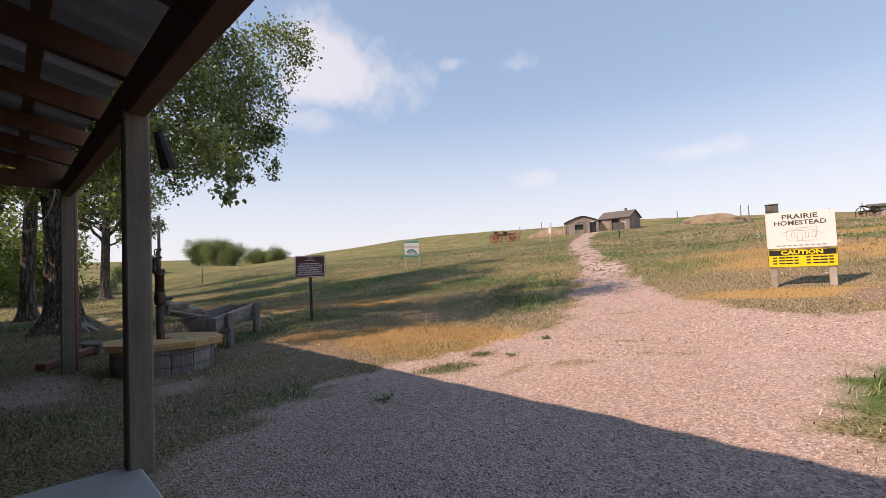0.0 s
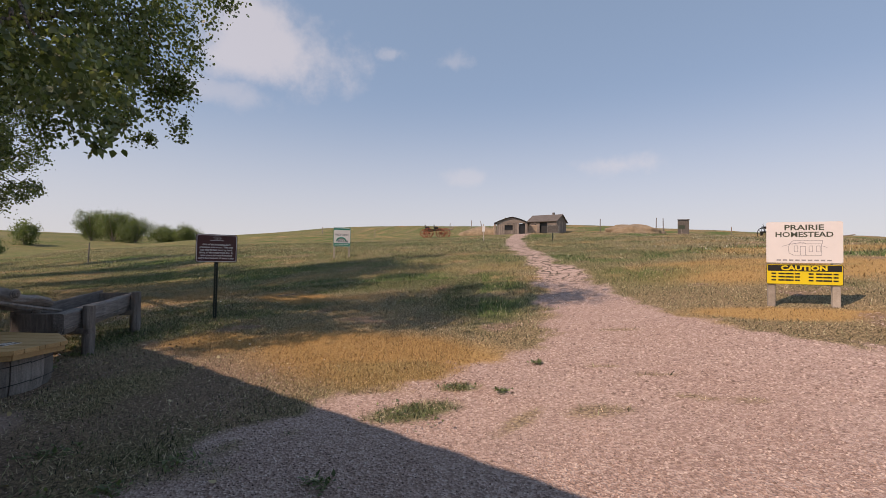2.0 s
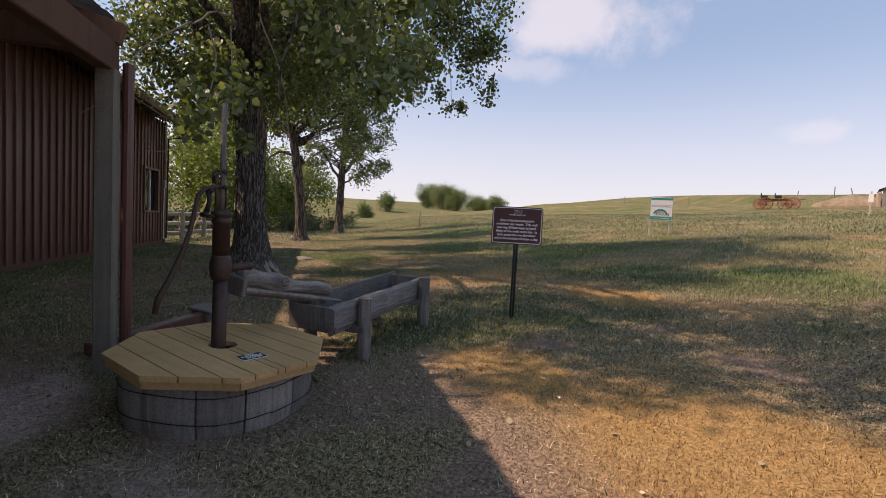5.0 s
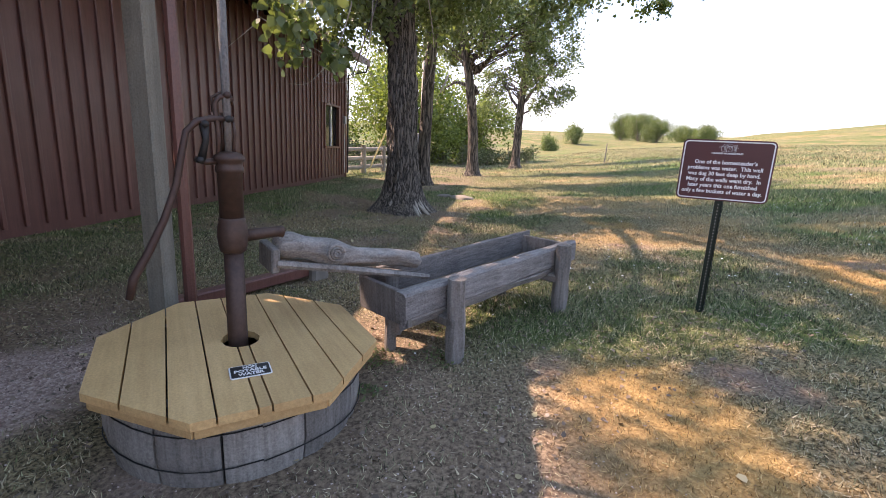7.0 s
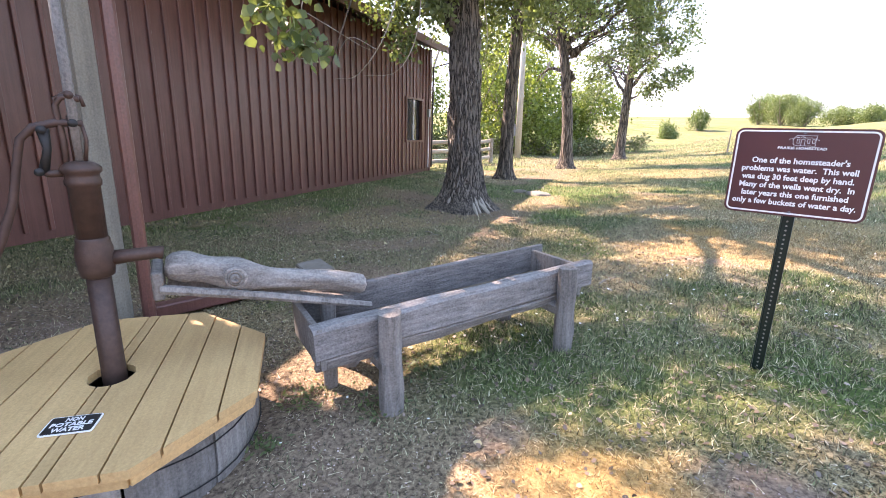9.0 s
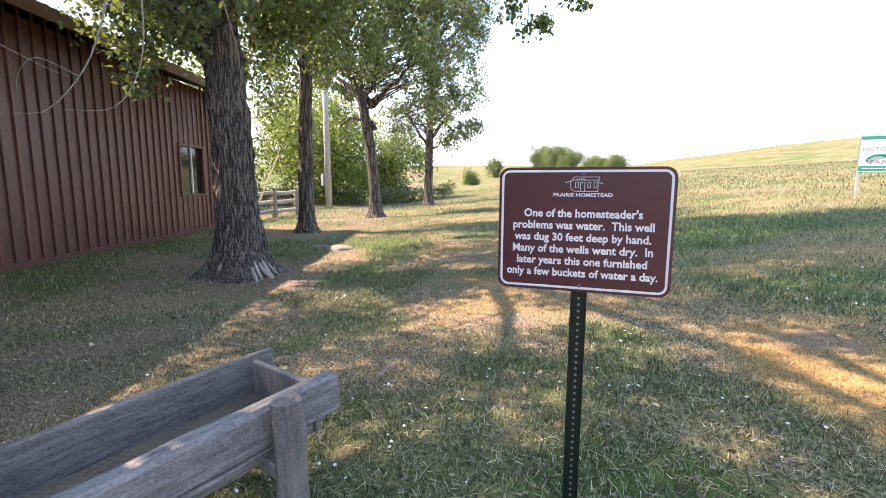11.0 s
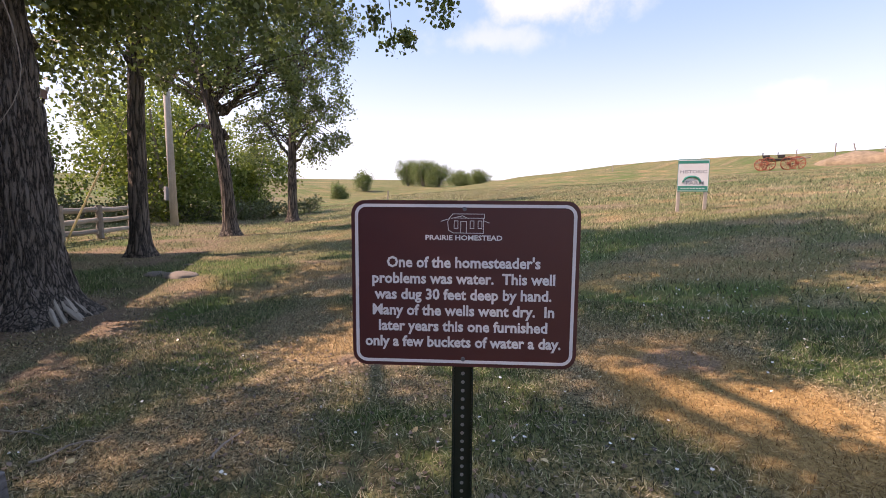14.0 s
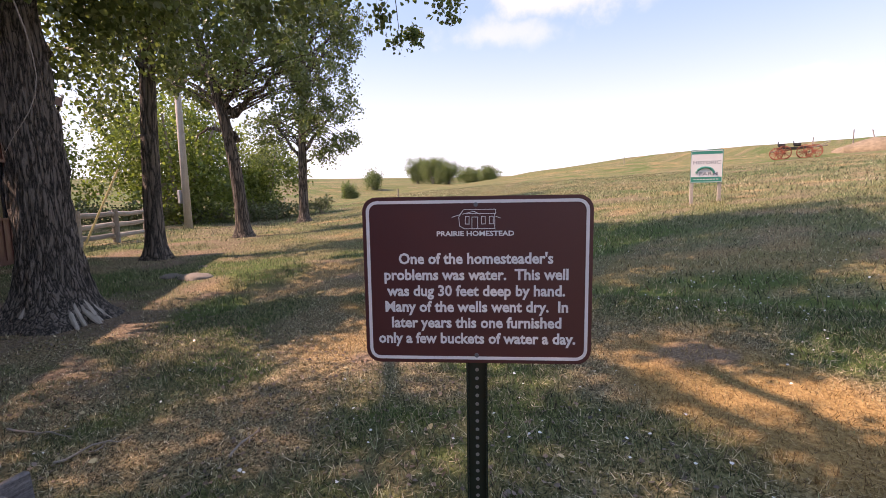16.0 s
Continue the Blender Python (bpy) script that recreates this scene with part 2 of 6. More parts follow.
def leaf_mat(name, dark, light, through=0.45):
    m, nt, p = node_mat(name)
    geo = nt.nodes.new("ShaderNodeNewGeometry")
    col = ramp(nt, geo.outputs["Random Per Island"], (0.0, dark), (0.75, light), (1.0, tuple(min(1, c * 1.35) for c in light)))
    n = noise_tex(nt, coords(nt), 0.9, 3)
    col = mixed(nt, 0.4, col, ramp(nt, n, (0.35, dark), (0.65, light)))
    nt.links.new(col, p.inputs["Base Color"])
    p.inputs["Roughness"].default_value = 0.42
    tr = nt.nodes.new("ShaderNodeBsdfTranslucent")
    warm = mixed(nt, 1.0, col, (1.2, 1.25, 0.55), "MULTIPLY")
    nt.links.new(warm, tr.inputs["Color"])
    mix = nt.nodes.new("ShaderNodeMixShader")
    mix.inputs[0].default_value = through
    nt.links.new(p.outputs[0], mix.inputs[1])
    nt.links.new(tr.outputs[0], mix.inputs[2])
    nt.links.new(mix.outputs[0], nt.nodes["Material Output"].inputs[0])
    return m


LEAF = leaf_mat("cottonwood_leaves", (0.05, 0.075, 0.032), (0.20, 0.248, 0.118), 0.42)
LITTER_LEAF = leaf_mat("old_leaf_litter", (0.04, 0.028, 0.022), (0.26, 0.185, 0.135), 0.05)
LEAF_FAR = leaf_mat("bright_shrub_leaves", (0.07, 0.105, 0.03), (0.25, 0.31, 0.10), 0.48)
LEAF_PLAIN = leaf_mat("dull_green_shrub_leaves", (0.075, 0.11, 0.04), (0.19, 0.245, 0.10), 0.35)
LEAF_SAGE = leaf_mat("grey_green_shrub_leaves", (0.07, 0.09, 0.04), (0.17, 0.20, 0.10), 0.25)
DEAD_LEAF = leaf_mat("fallen_leaves", (0.30, 0.20, 0.10), (0.52, 0.44, 0.25), 0.1)
FLOWER = plain("white_clover_flower", (0.75, 0.74, 0.70), 0.8, 0, 0.1, 40, 0.1)


def ground_mat():
    m, nt, p = node_mat("prairie_ground")
    att = nt.nodes.new("ShaderNodeAttribute")
    att.attribute_name = "cover"
    sep = nt.nodes.new("ShaderNodeSeparateColor")
    nt.links.new(att.outputs["Color"], sep.inputs[0])
    vec = coords(nt)
    fine = noise_tex(nt, vec, 42, 8, 0.7)
    mid = noise_tex(nt, vec, 5, 6)
    big = noise_tex(nt, vec, 0.5, 5)
    # near-black lows paint the shaded gaps between blades into the colour
    grass = mixed(nt, mid, ramp(nt, fine, (0.4, (0.025, 0.024, 0.011)), (0.6, (0.34, 0.29, 0.15))), ramp(nt, fine, (0.4, (0.045, 0.031, 0.02)), (0.6, (0.48, 0.35, 0.22))))
    dry = ramp(nt, fine, (0.3, (0.19, 0.11, 0.042)), (0.68, (0.53, 0.35, 0.145)))
    green = ramp(nt, fine, (0.3, (0.03, 0.05, 0.014)), (0.7, (0.14, 0.20, 0.06)))
    grass = mixed(nt, sep.outputs["Blue"], grass, dry)
    grass = mixed(nt, att.outputs["Alpha"], grass, green)
    pebble = add(nt, "ShaderNodeTexVoronoi", Scale=64.0)
    nt.links.new(vec, pebble.inputs["Vector"])
    pcol = nt.nodes.new("ShaderNodeSeparateColor")
    nt.links.new(pebble.outputs["Color"], pcol.inputs[0])
    gravel = ramp(nt, pcol.outputs[0], (0.0, (0.22, 0.145, 0.12)), (0.5, (0.42, 0.295, 0.25)), (1.0, (0.64, 0.50, 0.44)))
    gravel = mixed(nt, 0.35, gravel, ramp(nt, big, (0.3, (0.33, 0.23, 0.19)), (0.7, (0.48, 0.39, 0.35))))
    sepp = nt.nodes.new("ShaderNodeSeparateXYZ")
    nt.links.new(vec, sepp.inputs[0])
    upper = add(nt, "ShaderNodeMapRange")
    upper.inputs["From Min"].default_value, upper.inputs["From Max"].default_value = 9.5, 13.0
    nt.links.new(sepp.outputs["Y"], upper.inputs["Value"])
    crack = add(nt, "ShaderNodeTexVoronoi", Scale=2.6)
    crack.feature = "DISTANCE_TO_EDGE"
    warp = nt.nodes.new("ShaderNodeMixRGB")
    warp.blend_type = "ADD"
    warp.inputs["Fac"].default_value = 1.0
    wn = add(nt, "ShaderNodeTexNoise", Scale=1.7)
    nt.links.new(vec, wn.inputs["Vector"])
    nt.links.new(vec, warp.inputs["Color1"])
    nt.links.new(wn.outputs["Color"], warp.inputs["Color2"])
    nt.links.new(warp.outputs[0], crack.inputs["Vector"])
    line = ramp(nt, crack.outputs["Distance"], (0.02, (1, 1, 1)), (0.10, (0, 0, 0)))
    both = nt.nodes.new("ShaderNodeMath")
    both.operation = "MULTIPLY"
    nt.links.new(line, both.inputs[0])
    nt.links.new(upper.outputs[0], both.inputs[1])
    slab = nt.nodes.new("ShaderNodeMath")
    slab.operation = "MULTIPLY"
    nt.links.new(upper.outputs[0], slab.inputs[0])
    slab.inputs[1].default_value = 0.45
    gravel = mixed(nt, slab.outputs[0], gravel, (0.56, 0.44, 0.38))
    gravel = mixed(nt, both.outputs[0], gravel, (0.09, 0.075, 0.055))
    soil = ramp(nt, fine, (0.38, (0.07, 0.047, 0.036)), (0.62, (0.38, 0.28, 0.21)))
    soil = mixed(nt, mid, soil, ramp(nt, fine, (0.3, (0.15, 0.10, 0.075)), (0.7, (0.275, 0.187, 0.135))))
    col = mixed(nt, sep.outputs["Green"], grass, soil)
    col = mixed(nt, sep.outputs["Red"], col, gravel)
    nt.links.new(col, p.inputs["Base Color"])
    p.inputs["Roughness"].default_value = 1.0
    p.inputs["Specular IOR Level"].default_value = 0.1
    hb = mixed(nt, sep.outputs["Red"], fine, pebble.outputs["Distance"])
    bump(nt, p, hb, 0.7, 0.02)
    return m


GROUND = ground_mat()


def blade_mat():
    m, nt, p = node_mat("grass_blades")
    att = nt.nodes.new("ShaderNodeAttribute")
    att.attribute_name = "tint"
    geo = nt.nodes.new("ShaderNodeNewGeometry")
    sep = nt.nodes.new("ShaderNodeSeparateColor")
    nt.links.new(att.outputs["Color"], sep.inputs[0])
    r = geo.outputs["Random Per Island"]
    # darkest blades are coloured near black to suggest self-shadow in the grass
    straw = mixed(nt, sep.outputs["Green"], ramp(nt, r, (0.0, (0.03, 0.022, 0.014)), (0.5, (0.34, 0.27, 0.17)), (1.0, (0.92, 0.78, 0.56))), ramp(nt, r, (0.0, (0.17, 0.085, 0.03)), (1.0, (0.66, 0.45, 0.19))))
    col = mixed(nt, sep.outputs["Red"], ramp(nt, r, (0.0, (0.01, 0.02, 0.007)), (0.5, (0.075, 0.115, 0.045)), (1.0, (0.36, 0.43, 0.2))), straw)
    nt.links.new(col, p.inputs["Base Color"])
    p.inputs["Roughness"].default_value = 0.7
    tr = nt.nodes.new("ShaderNodeBsdfTranslucent")
    nt.links.new(col, tr.inputs["Color"])
    mix = nt.nodes.new("ShaderNodeMixShader")
    mix.inputs[0].default_value = 0.3
    nt.links.new(p.outputs[0], mix.inputs[1])
    nt.links.new(tr.outputs[0], mix.inputs[2])
    nt.links.new(mix.outputs[0], nt.nodes["Material Output"].inputs[0])
    return m


BLADE = blade_mat()

# ---- small builders ----


def from_bm(name, bm, mat, parent=None, label="", smooth=False):
    me = bpy.data.meshes.new(name)
    bmesh.ops.recalc_face_normals(bm, faces=bm.faces)
    bm.to_mesh(me)
    bm.free()
    me.materials.append(mat)
    if smooth:
        for poly in me.polygons:
            poly.use_smooth = True
    ob = new(name, me)
    if parent is not None:
        ob.parent = parent
    if label:
        ob["label"] = label
    return ob


def part(name, bm, mat, parent, label="", smooth=False):
    return from_bm(name, bm, mat, parent, label, smooth)


def thing(name, m, label, category, group="", kind=""):
    ob = new(name)
    ob.matrix_world = m
    return tagged(ob, label, category, group, kind)


def box(sx, sy, sz, at=(0, 0, 0), rot=(0, 0, 0), bevel=0.0, bm=None, wobble=0.0):
    """A bevelled box centred at a place."""
    bm2 = bmesh.new()
    bmesh.ops.create_cube(bm2, size=1)
    bmesh.ops.scale(bm2, vec=(sx, sy, sz), verts=bm2.verts)
    if bevel:
        bmesh.ops.bevel(bm2, geom=bm2.edges[:], offset=bevel, segments=1, affect="EDGES")
    if wobble:
        for v in bm2.verts:
            v.co += Vector((random.uniform(-1, 1), random.uniform(-1, 1), random.uniform(-1, 1))) * wobble
    bmesh.ops.transform(bm2, matrix=pose(*at, *rot), verts=bm2.verts)
    if bm is None:
        return bm2
    return join(bm, bm2)


def join(bm, other):
    me = bpy.data.meshes.new("joined")
    other.to_mesh(me)
    other.free()
    bm.from_mesh(me)
    bpy.data.meshes.remove(me)
    return bm


def tube(points, radii, seg=10, bm=None, rough=0.0):
    """A tapered tube along points."""
    bm = bm or bmesh.new()
    pts = [Vector(p) for p in points]
    if isinstance(radii, (int, float)):
        radii = [radii] * len(pts)
    rings = []
    ref = Vector((0.31, 0.95, 0.05)).normalized()
    for i, p in enumerate(pts):
        d = (pts[min(i + 1, len(pts) - 1)] - pts[max(i - 1, 0)]).normalized()
        a = d.cross(ref)
        if a.length < 0.1:
            a = d.cross(Vector((1, 0, 0)))
        a.normalize()
        b = d.cross(a)
        ring = []
        for k in range(seg):
            t = 2 * math.pi * k / seg
            r = radii[i] * (1 + (random.uniform(-rough, rough) if rough else 0))
            ring.append(bm.verts.new(p + (a * math.cos(t) + b * math.sin(t)) * r))
        rings.append(ring)
    for r0, r1 in zip(rings, rings[1:]):
        for k in range(seg):
            bm.faces.new((r0[k], r0[(k + 1) % seg], r1[(k + 1) % seg], r1[k]))
    bm.faces.new(rings[0][::-1])
    bm.faces.new(rings[-1])
    return bm


def lathe(profile, seg=20, bm=None):
    """A turned shape about z from (radius, height) pairs."""
    return tube([(0, 0, z) for _, z in profile], [r for r, _ in profile], seg, bm)


def prism(outline, z0, z1, bm=None):
    """An upright prism over a flat outline."""
    bm = bm or bmesh.new()
    lo = [bm.verts.new((x, y, z0)) for x, y in outline]
    hi = [bm.verts.new((x, y, z1)) for x, y in outline]
    n = len(outline)
    bm.faces.new(lo[::-1])
    bm.faces.new(hi)
    for i in range(n):
        bm.faces.new((lo[i], lo[(i + 1) % n], hi[(i + 1) % n], hi[i]))
    return bm


def rounded(w, h, r, steps=5):
    pts = []
    for cx, cy, a0 in ((w / 2 - r, h / 2 - r, 0), (-w / 2 + r, h / 2 - r, 90), (-w / 2 + r, -h / 2 + r, 180), (w / 2 - r, -h / 2 + r, 270)):
        for k in range(steps + 1):
            a = radians(a0 + 90 * k / steps)
            pts.append((cx + r * math.cos(a), cy + r * math.sin(a)))
    return pts


def rim(w, h, r, t, z0, z1):
    """A rounded rectangular band of width t."""
    bm = bmesh.new()
    out, inn = rounded(w, h, r), rounded(w - 2 * t, h - 2 * t, max(0.002, r - t))
    n = len(out)
    v = [[bm.verts.new((x, y, z)) for x, y in loop] for loop in (out, inn) for z in (z0, z1)]
    o0, o1, i0, i1 = v
    for k in range(n):
        j = (k + 1) % n
        bm.faces.new((o1[k], o1[j], i1[j], i1[k]))
        bm.faces.new((o0[k], o0[j], o1[j], o1[k]))
        bm.faces.new((i0[k], i1[k], i1[j], i0[j]))
        bm.faces.new((o0[k], i0[k], i0[j], o0[j]))
    return bm


def words(name, text, size, mat, parent, at, width=None, bold=0.0, depth=0.0008, spacing=1.0):
    """Writing with the built-in font, lying in the parent's xy plane, centred at a place."""
    cu = bpy.data.curves.new(name, "FONT")
    cu.body, cu.size, cu.align_x, cu.align_y = text, size, "CENTER", "CENTER"
    cu.offset, cu.extrude, cu.resolution_u, cu.space_character = bold, depth, 2, spacing
    tmp = new("writing", cu)
    bpy.context.view_layer.update()
    me = bpy.data.meshes.new_from_object(tmp.evaluated_get(bpy.context.evaluated_depsgraph_get()))
    bpy.data.objects.remove(tmp)
    bpy.data.curves.remove(cu)
    xs = [v.co.x for v in me.vertices]
    k = width / (max(xs) - min(xs)) if width else 1.0
    for v in me.vertices:
        v.co = Vector((v.co.x * k + at[0], v.co.y + at[1], v.co.z + at[2]))
    me.materials.clear()
    me.materials.append(mat)
    ob = new(name, me)
    ob.parent = parent
    return ob


def pydata(name, verts, faces, mat, smooth=False):
    me = bpy.data.meshes.new(name)
    me.from_pydata(verts, [], faces)
    me.materials.append(mat)
    if smooth:
        me.polygons.foreach_set("use_smooth", [True] * len(me.polygons))
    return new(name, me)


def same_size_faces(name, verts, k, mat):
    """A mesh of separate k-cornered faces from an (n, k, 3) array."""
    n = len(verts)
    me = bpy.data.meshes.new(name)
    me.vertices.add(n * k)
    me.vertices.foreach_set("co", np.ascontiguousarray(verts, dtype=np.float32).ravel())
    me.loops.add(n * k)
    me.loops.foreach_set("vertex_index", np.arange(n * k, dtype=np.int32))
    me.polygons.add(n)
    me.polygons.foreach_set("loop_start", np.arange(0, n * k, k, dtype=np.int32))
    me.update()
    me.validate()
    me.materials.append(mat)
    return new(name, me)


# ---- the lie of the land ----
RNG = np.random.default_rng(7)
LATTICE = np.random.default_rng(3).random((256, 256))


def value_noise(x, y, size, shift=0):
    u, v = np.asarray(x) / size + 17.3 * shift, np.asarray(y) / size + 41.7 * shift
    i, j = np.floor(u).astype(int), np.floor(v).astype(int)
    fu, fv = u - i, v - j
    fu, fv = fu * fu * (3 - 2 * fu), fv * fv * (3 - 2 * fv)
    g = lambda a, b: LATTICE[a % 256, b % 256]
    return (g(i, j) * (1 - fu) + g(i + 1, j) * fu) * (1 - fv) + (g(i, j + 1) * (1 - fu) + g(i + 1, j + 1) * fu) * fv


def cloudy(x, y, size, shift=0):
    return (value_noise(x, y, size, shift) * 0.5 + value_noise(x, y, size / 2.1, shift + 1) * 0.3 + value_noise(x, y, size / 4.7, shift + 2) * 0.2)


SLOPE_S = [-60, -25, -3, 0, 5, 7, 12, 40, 48, 64, 73, 90, 110, 200]
SLOPE_H = [0.1, 0.1, 0.02, 0.02, 0.46, 0.72, 1.45, 3.75, 4.7, 6.0, 7.5, 10.0, 11.3, 12.0]


def smooth_height(x, y):
    s = (x + 4.6) * 0.55 + (y - 6.05) * 0.83
    h = sum(np.interp(s + o, SLOPE_S, SLOPE_H) for o in (-1.5, -0.75, 0, 0.75, 1.5)) / 5
    h = h - np.clip(x - 12, 0, 60) * 0.09 * np.clip((s - 20) / 40, 0, 1)
    h = h + 2.2 * np.exp(-((x + 45) / 30) ** 2 - ((y - 110) / 35) ** 2)
    r = np.hypot(x, y)
    h = h - 0.06 * np.exp(-((x + 4.85) ** 2 + (y - 5.75) ** 2) / 0.9)      # worn hollow round the well
    far = 0.045 * (np.clip(r, 60, 420) - 60) * np.clip((r - 60) / 60, 0, 1) + 1.2 * np.clip((r - 60) / 60, 0, 1)
    return np.maximum(h, far)


def height(x, y):
    x, y = np.asarray(x, float), np.asarray(y, float)
    r = np.hypot(x, y)
    return smooth_height(x, y) + (cloudy(x, y, 1.1, 5) - 0.5) * 0.05 + (cloudy(x, y, 14, 9) - 0.5) * 0.5 * np.clip((r - 15) / 40, 0, 1)


def on_ground(x, y, sink=0.0):
    return Vector((x, y, float(height(x, y)) - sink))


GRAVEL = [(-2.0, 3.0), (-1.95, 4.6), (-1.75, 5.4), (-1.1, 5.8), (-0.75, 6.2), (-0.25, 6.85), (0.4, 7.8), (0.6, 8.9), (0.75, 10.8), (0.7, 16.8), (0.6, 30.5),
          (1.2, 49), (3.6, 72), (5.6, 72), (2.6, 46), (1.7, 26), (1.63, 17.2), (1.8, 12.4), (2.1, 9.8), (2.4, 8.6), (2.7, 7.7), (3.1, 7.3), (3.8, 6.95), (12, 3.5), (14, -12), (6, -10)]
ISLAND = [(1.62, 3.75), (2.1, 4.25), (2.9, 4.95), (5, 5.6), (8, 4), (6, 1), (2.4, 3.25)]


def inside_by(poly, x, y):
    """Signed distance to an outline, positive inside."""
    best = np.full(x.shape, 1e9)
    odd = np.zeros(x.shape, bool)
    for (x0, y0), (x1, y1) in zip(poly, poly[1:] + poly[:1]):
        dx, dy = x1 - x0, y1 - y0
        t = np.clip(((x - x0) * dx + (y - y0) * dy) / (dx * dx + dy * dy), 0, 1)
        best = np.minimum(best, np.hypot(x - x0 - t * dx, y - y0 - t * dy))
        if dy != 0:
            odd ^= ((y0 > y) != (y1 > y)) & (x < dx * (y - y0) / dy + x0)
    return np.where(odd, best, -best)


def step(v, a, b):
    t = np.clip((v - a) / (b - a), 0, 1)
    return t * t * (3 - 2 * t)


def spot(x, y, cx, cy, rx, ry, turn=0):
    c, s = math.cos(radians(turn)), math.sin(radians(turn))
    u, v = ((x - cx) * c + (y - cy) * s) / rx, (-(x - cx) * s + (y - cy) * c) / ry
    return 1 - step(np.hypot(u, v), 0.45, 1.0)


def cover(x, y):
    """Gravel, bare soil, dry grass and green grass over the plan, each 0 to 1."""
    rag = (cloudy(x, y, 0.9, 11) - 0.5) * 1.1 + (value_noise(x, y, 0.17, 31) - 0.5) * 0.35
    gravel = step(inside_by(GRAVEL, x, y) + rag * 0.8, -0.12, 0.16)
    gravel *= 1 - step(inside_by(ISLAND, x, y) + rag * 0.7, -0.15, 0.15)
    for c in ((-5.9, 4.5, 1.7, 0.75, -30), (-4.3, 5.0, 0.9, 0.6, -40)):
        gravel = np.maximum(gravel, spot(x, y, *c) * step(cloudy(x, y, 0.8, 71), 0.2, 0.6))
    n1, n2, n3 = cloudy(x, y, 2.6, 13), cloudy(x, y, 1.2, 17), cloudy(x, y, 9, 23)
    soil = step(n2, 0.66, 0.80) * 0.8
    for c in ((-3.7, 4.3, 1.9, 0.9, -30), (-5.6, 4.6, 1.4, 0.8, -30), (-4.0, 5.4, 0.7, 0.8, 0), (-9.3, 3.4, 1.6, 0.6, -33), (-1.6, 9.0, 1.5, 0.5, -10), (-4.0, 8.6, 0.5, 0.3, 20), (-14.6, 11.6, 1.0, 0.6, 0), (-16.9, 12.6, 2.2, 0.9, -25)):
        soil = np.maximum(soil, spot(x, y, *c) * step(n2, 0.25, 0.55))
    for c in ((-14, 40, 5, 1.0, 0), (-9, 47, 4, 0.8, 0), (6, 40, 4, 1.2, 10), (11, 44, 5, 1.2, 0), (-6, 62, 9, 2, 0), (1, 69, 9, 2, 0), (14, 52, 6, 1.4, 0), (22, 47, 9, 1.8, 0), (17, 30, 6, 1.2, 0), (13, 24, 4, 1.0, 0), (26, 60, 14, 3, 0), (-10, 24, 2.0, 1.2, 0), (-14, 25.5, 2.2, 1.2, 0)):
        soil = np.maximum(soil, spot(x, y, *c) * step(n1, 0.3, 0.6))
    dry = step(n1, 0.5, 0.64) * 0.5
    for c in ((-1.6, 7.0, 2.4, 1.3, -28), (-3.9, 7.7, 1.2, 0.7, -30), (5.5, 12.5, 4.0, 2.4, 0), (9, 18, 6, 3, 0), (3.6, 8.6, 1.5, 0.5, -15), (-4.5, 11.6, 1.6, 0.8, -40), (-5.9, 13.8, 1.3, 0.5, -20), (-8.8, 12.3, 1.0, 0.5, -20)):
        dry = np.maximum(dry, spot(x, y, *c) * 1.2)
    green = step(1 - n1, 0.5, 0.64) * step(n3, 0.3, 0.5)
    green = np.maximum(green, 0.65 * step(y, 12, 18) * step(n2, 0.25, 0.5) * (1 - 0.6 * step(x, 4, 9)))
    for c in ((-0.4, 11.5, 1.2, 4, 0), (2.9, 4.4, 1.6, 0.9, 30), (-7.5, 4.3, 3.2, 1.0, -33), (-12, 6.2, 4, 1.0, -33), (-5.6, 8.0, 0.9, 1.0, 0), (-4.7, 9.7, 1.2, 0.7, 0), (-2.6, 4.9, 0.9, 0.5, -25), (-4, 14, 4, 1.4, 10), (-10.6, 11.0, 2.0, 0.8, -30), (-13.5, 13.5, 3.0, 1.2, -35)):
        green = np.maximum(green, spot(x, y, *c) * step(n2, 0.2, 0.5))
    for c in ((-0.87, 5.4, 0.5, 0.22, 25), (-0.57, 5.91, 0.25, 0.14, 0)):
        green = np.maximum(green, spot(x, y, *c))
        gravel = gravel * (1 - 0.8 * spot(x, y, *c))
    for c in ((0.47, 5.41, 0.34, 0.16, 10), (1.13, 6.23, 0.3, 0.07, -8), (1.25, 5.7, 0.25, 0.07, -20), (1.6, 5.62, 0.22, 0.06, 0), (0.75, 6.5, 0.22, 0.05, 0), (-0.1, 5.25, 0.1, 0.4, -35), (1.3, 8.0, 0.4, 0.07, 0)):
        gravel = gravel * (1 - 0.75 * spot(x, y, *c) * step(n2, 0.3, 0.5))
    out = (x + 14.5) * 0.552 + (y - 6.0) * 0.834              # out from the long wall
    shade = (1 - step(out + rag, 4.9, 6.2)) * (1 - step(x, -7.6, -5.8))
    green = np.maximum(green, shade * step(n2, 0.5, 0.62) * 0.6)
    soil = np.maximum(soil, shade * step(cloudy(x, y, 1.5, 83), 0.42, 0.56) * 0.8)
    strip = (1 - step(out + rag, 1.2, 2.4)) * (1 - step(x, -9.5, -8.0))      # greener under the eaves
    green = np.maximum(green, strip * step(n2, 0.3, 0.5) * 0.85)
    soil = soil * (1 - 0.7 * strip)
    for c in ((-6.4, 4.2, 2.6, 1.1, -30), (-5.0, 4.6, 1.6, 0.9, -20)):
        green = green * (1 - 0.8 * spot(x, y, *c))
        soil = np.maximum(soil, spot(x, y, *c) * step(n2, 0.2, 0.45) * 0.9)
    bare = spot(x, y, -4.2, 5.9, 3.2, 2.0, -20)               # trodden soil round the well
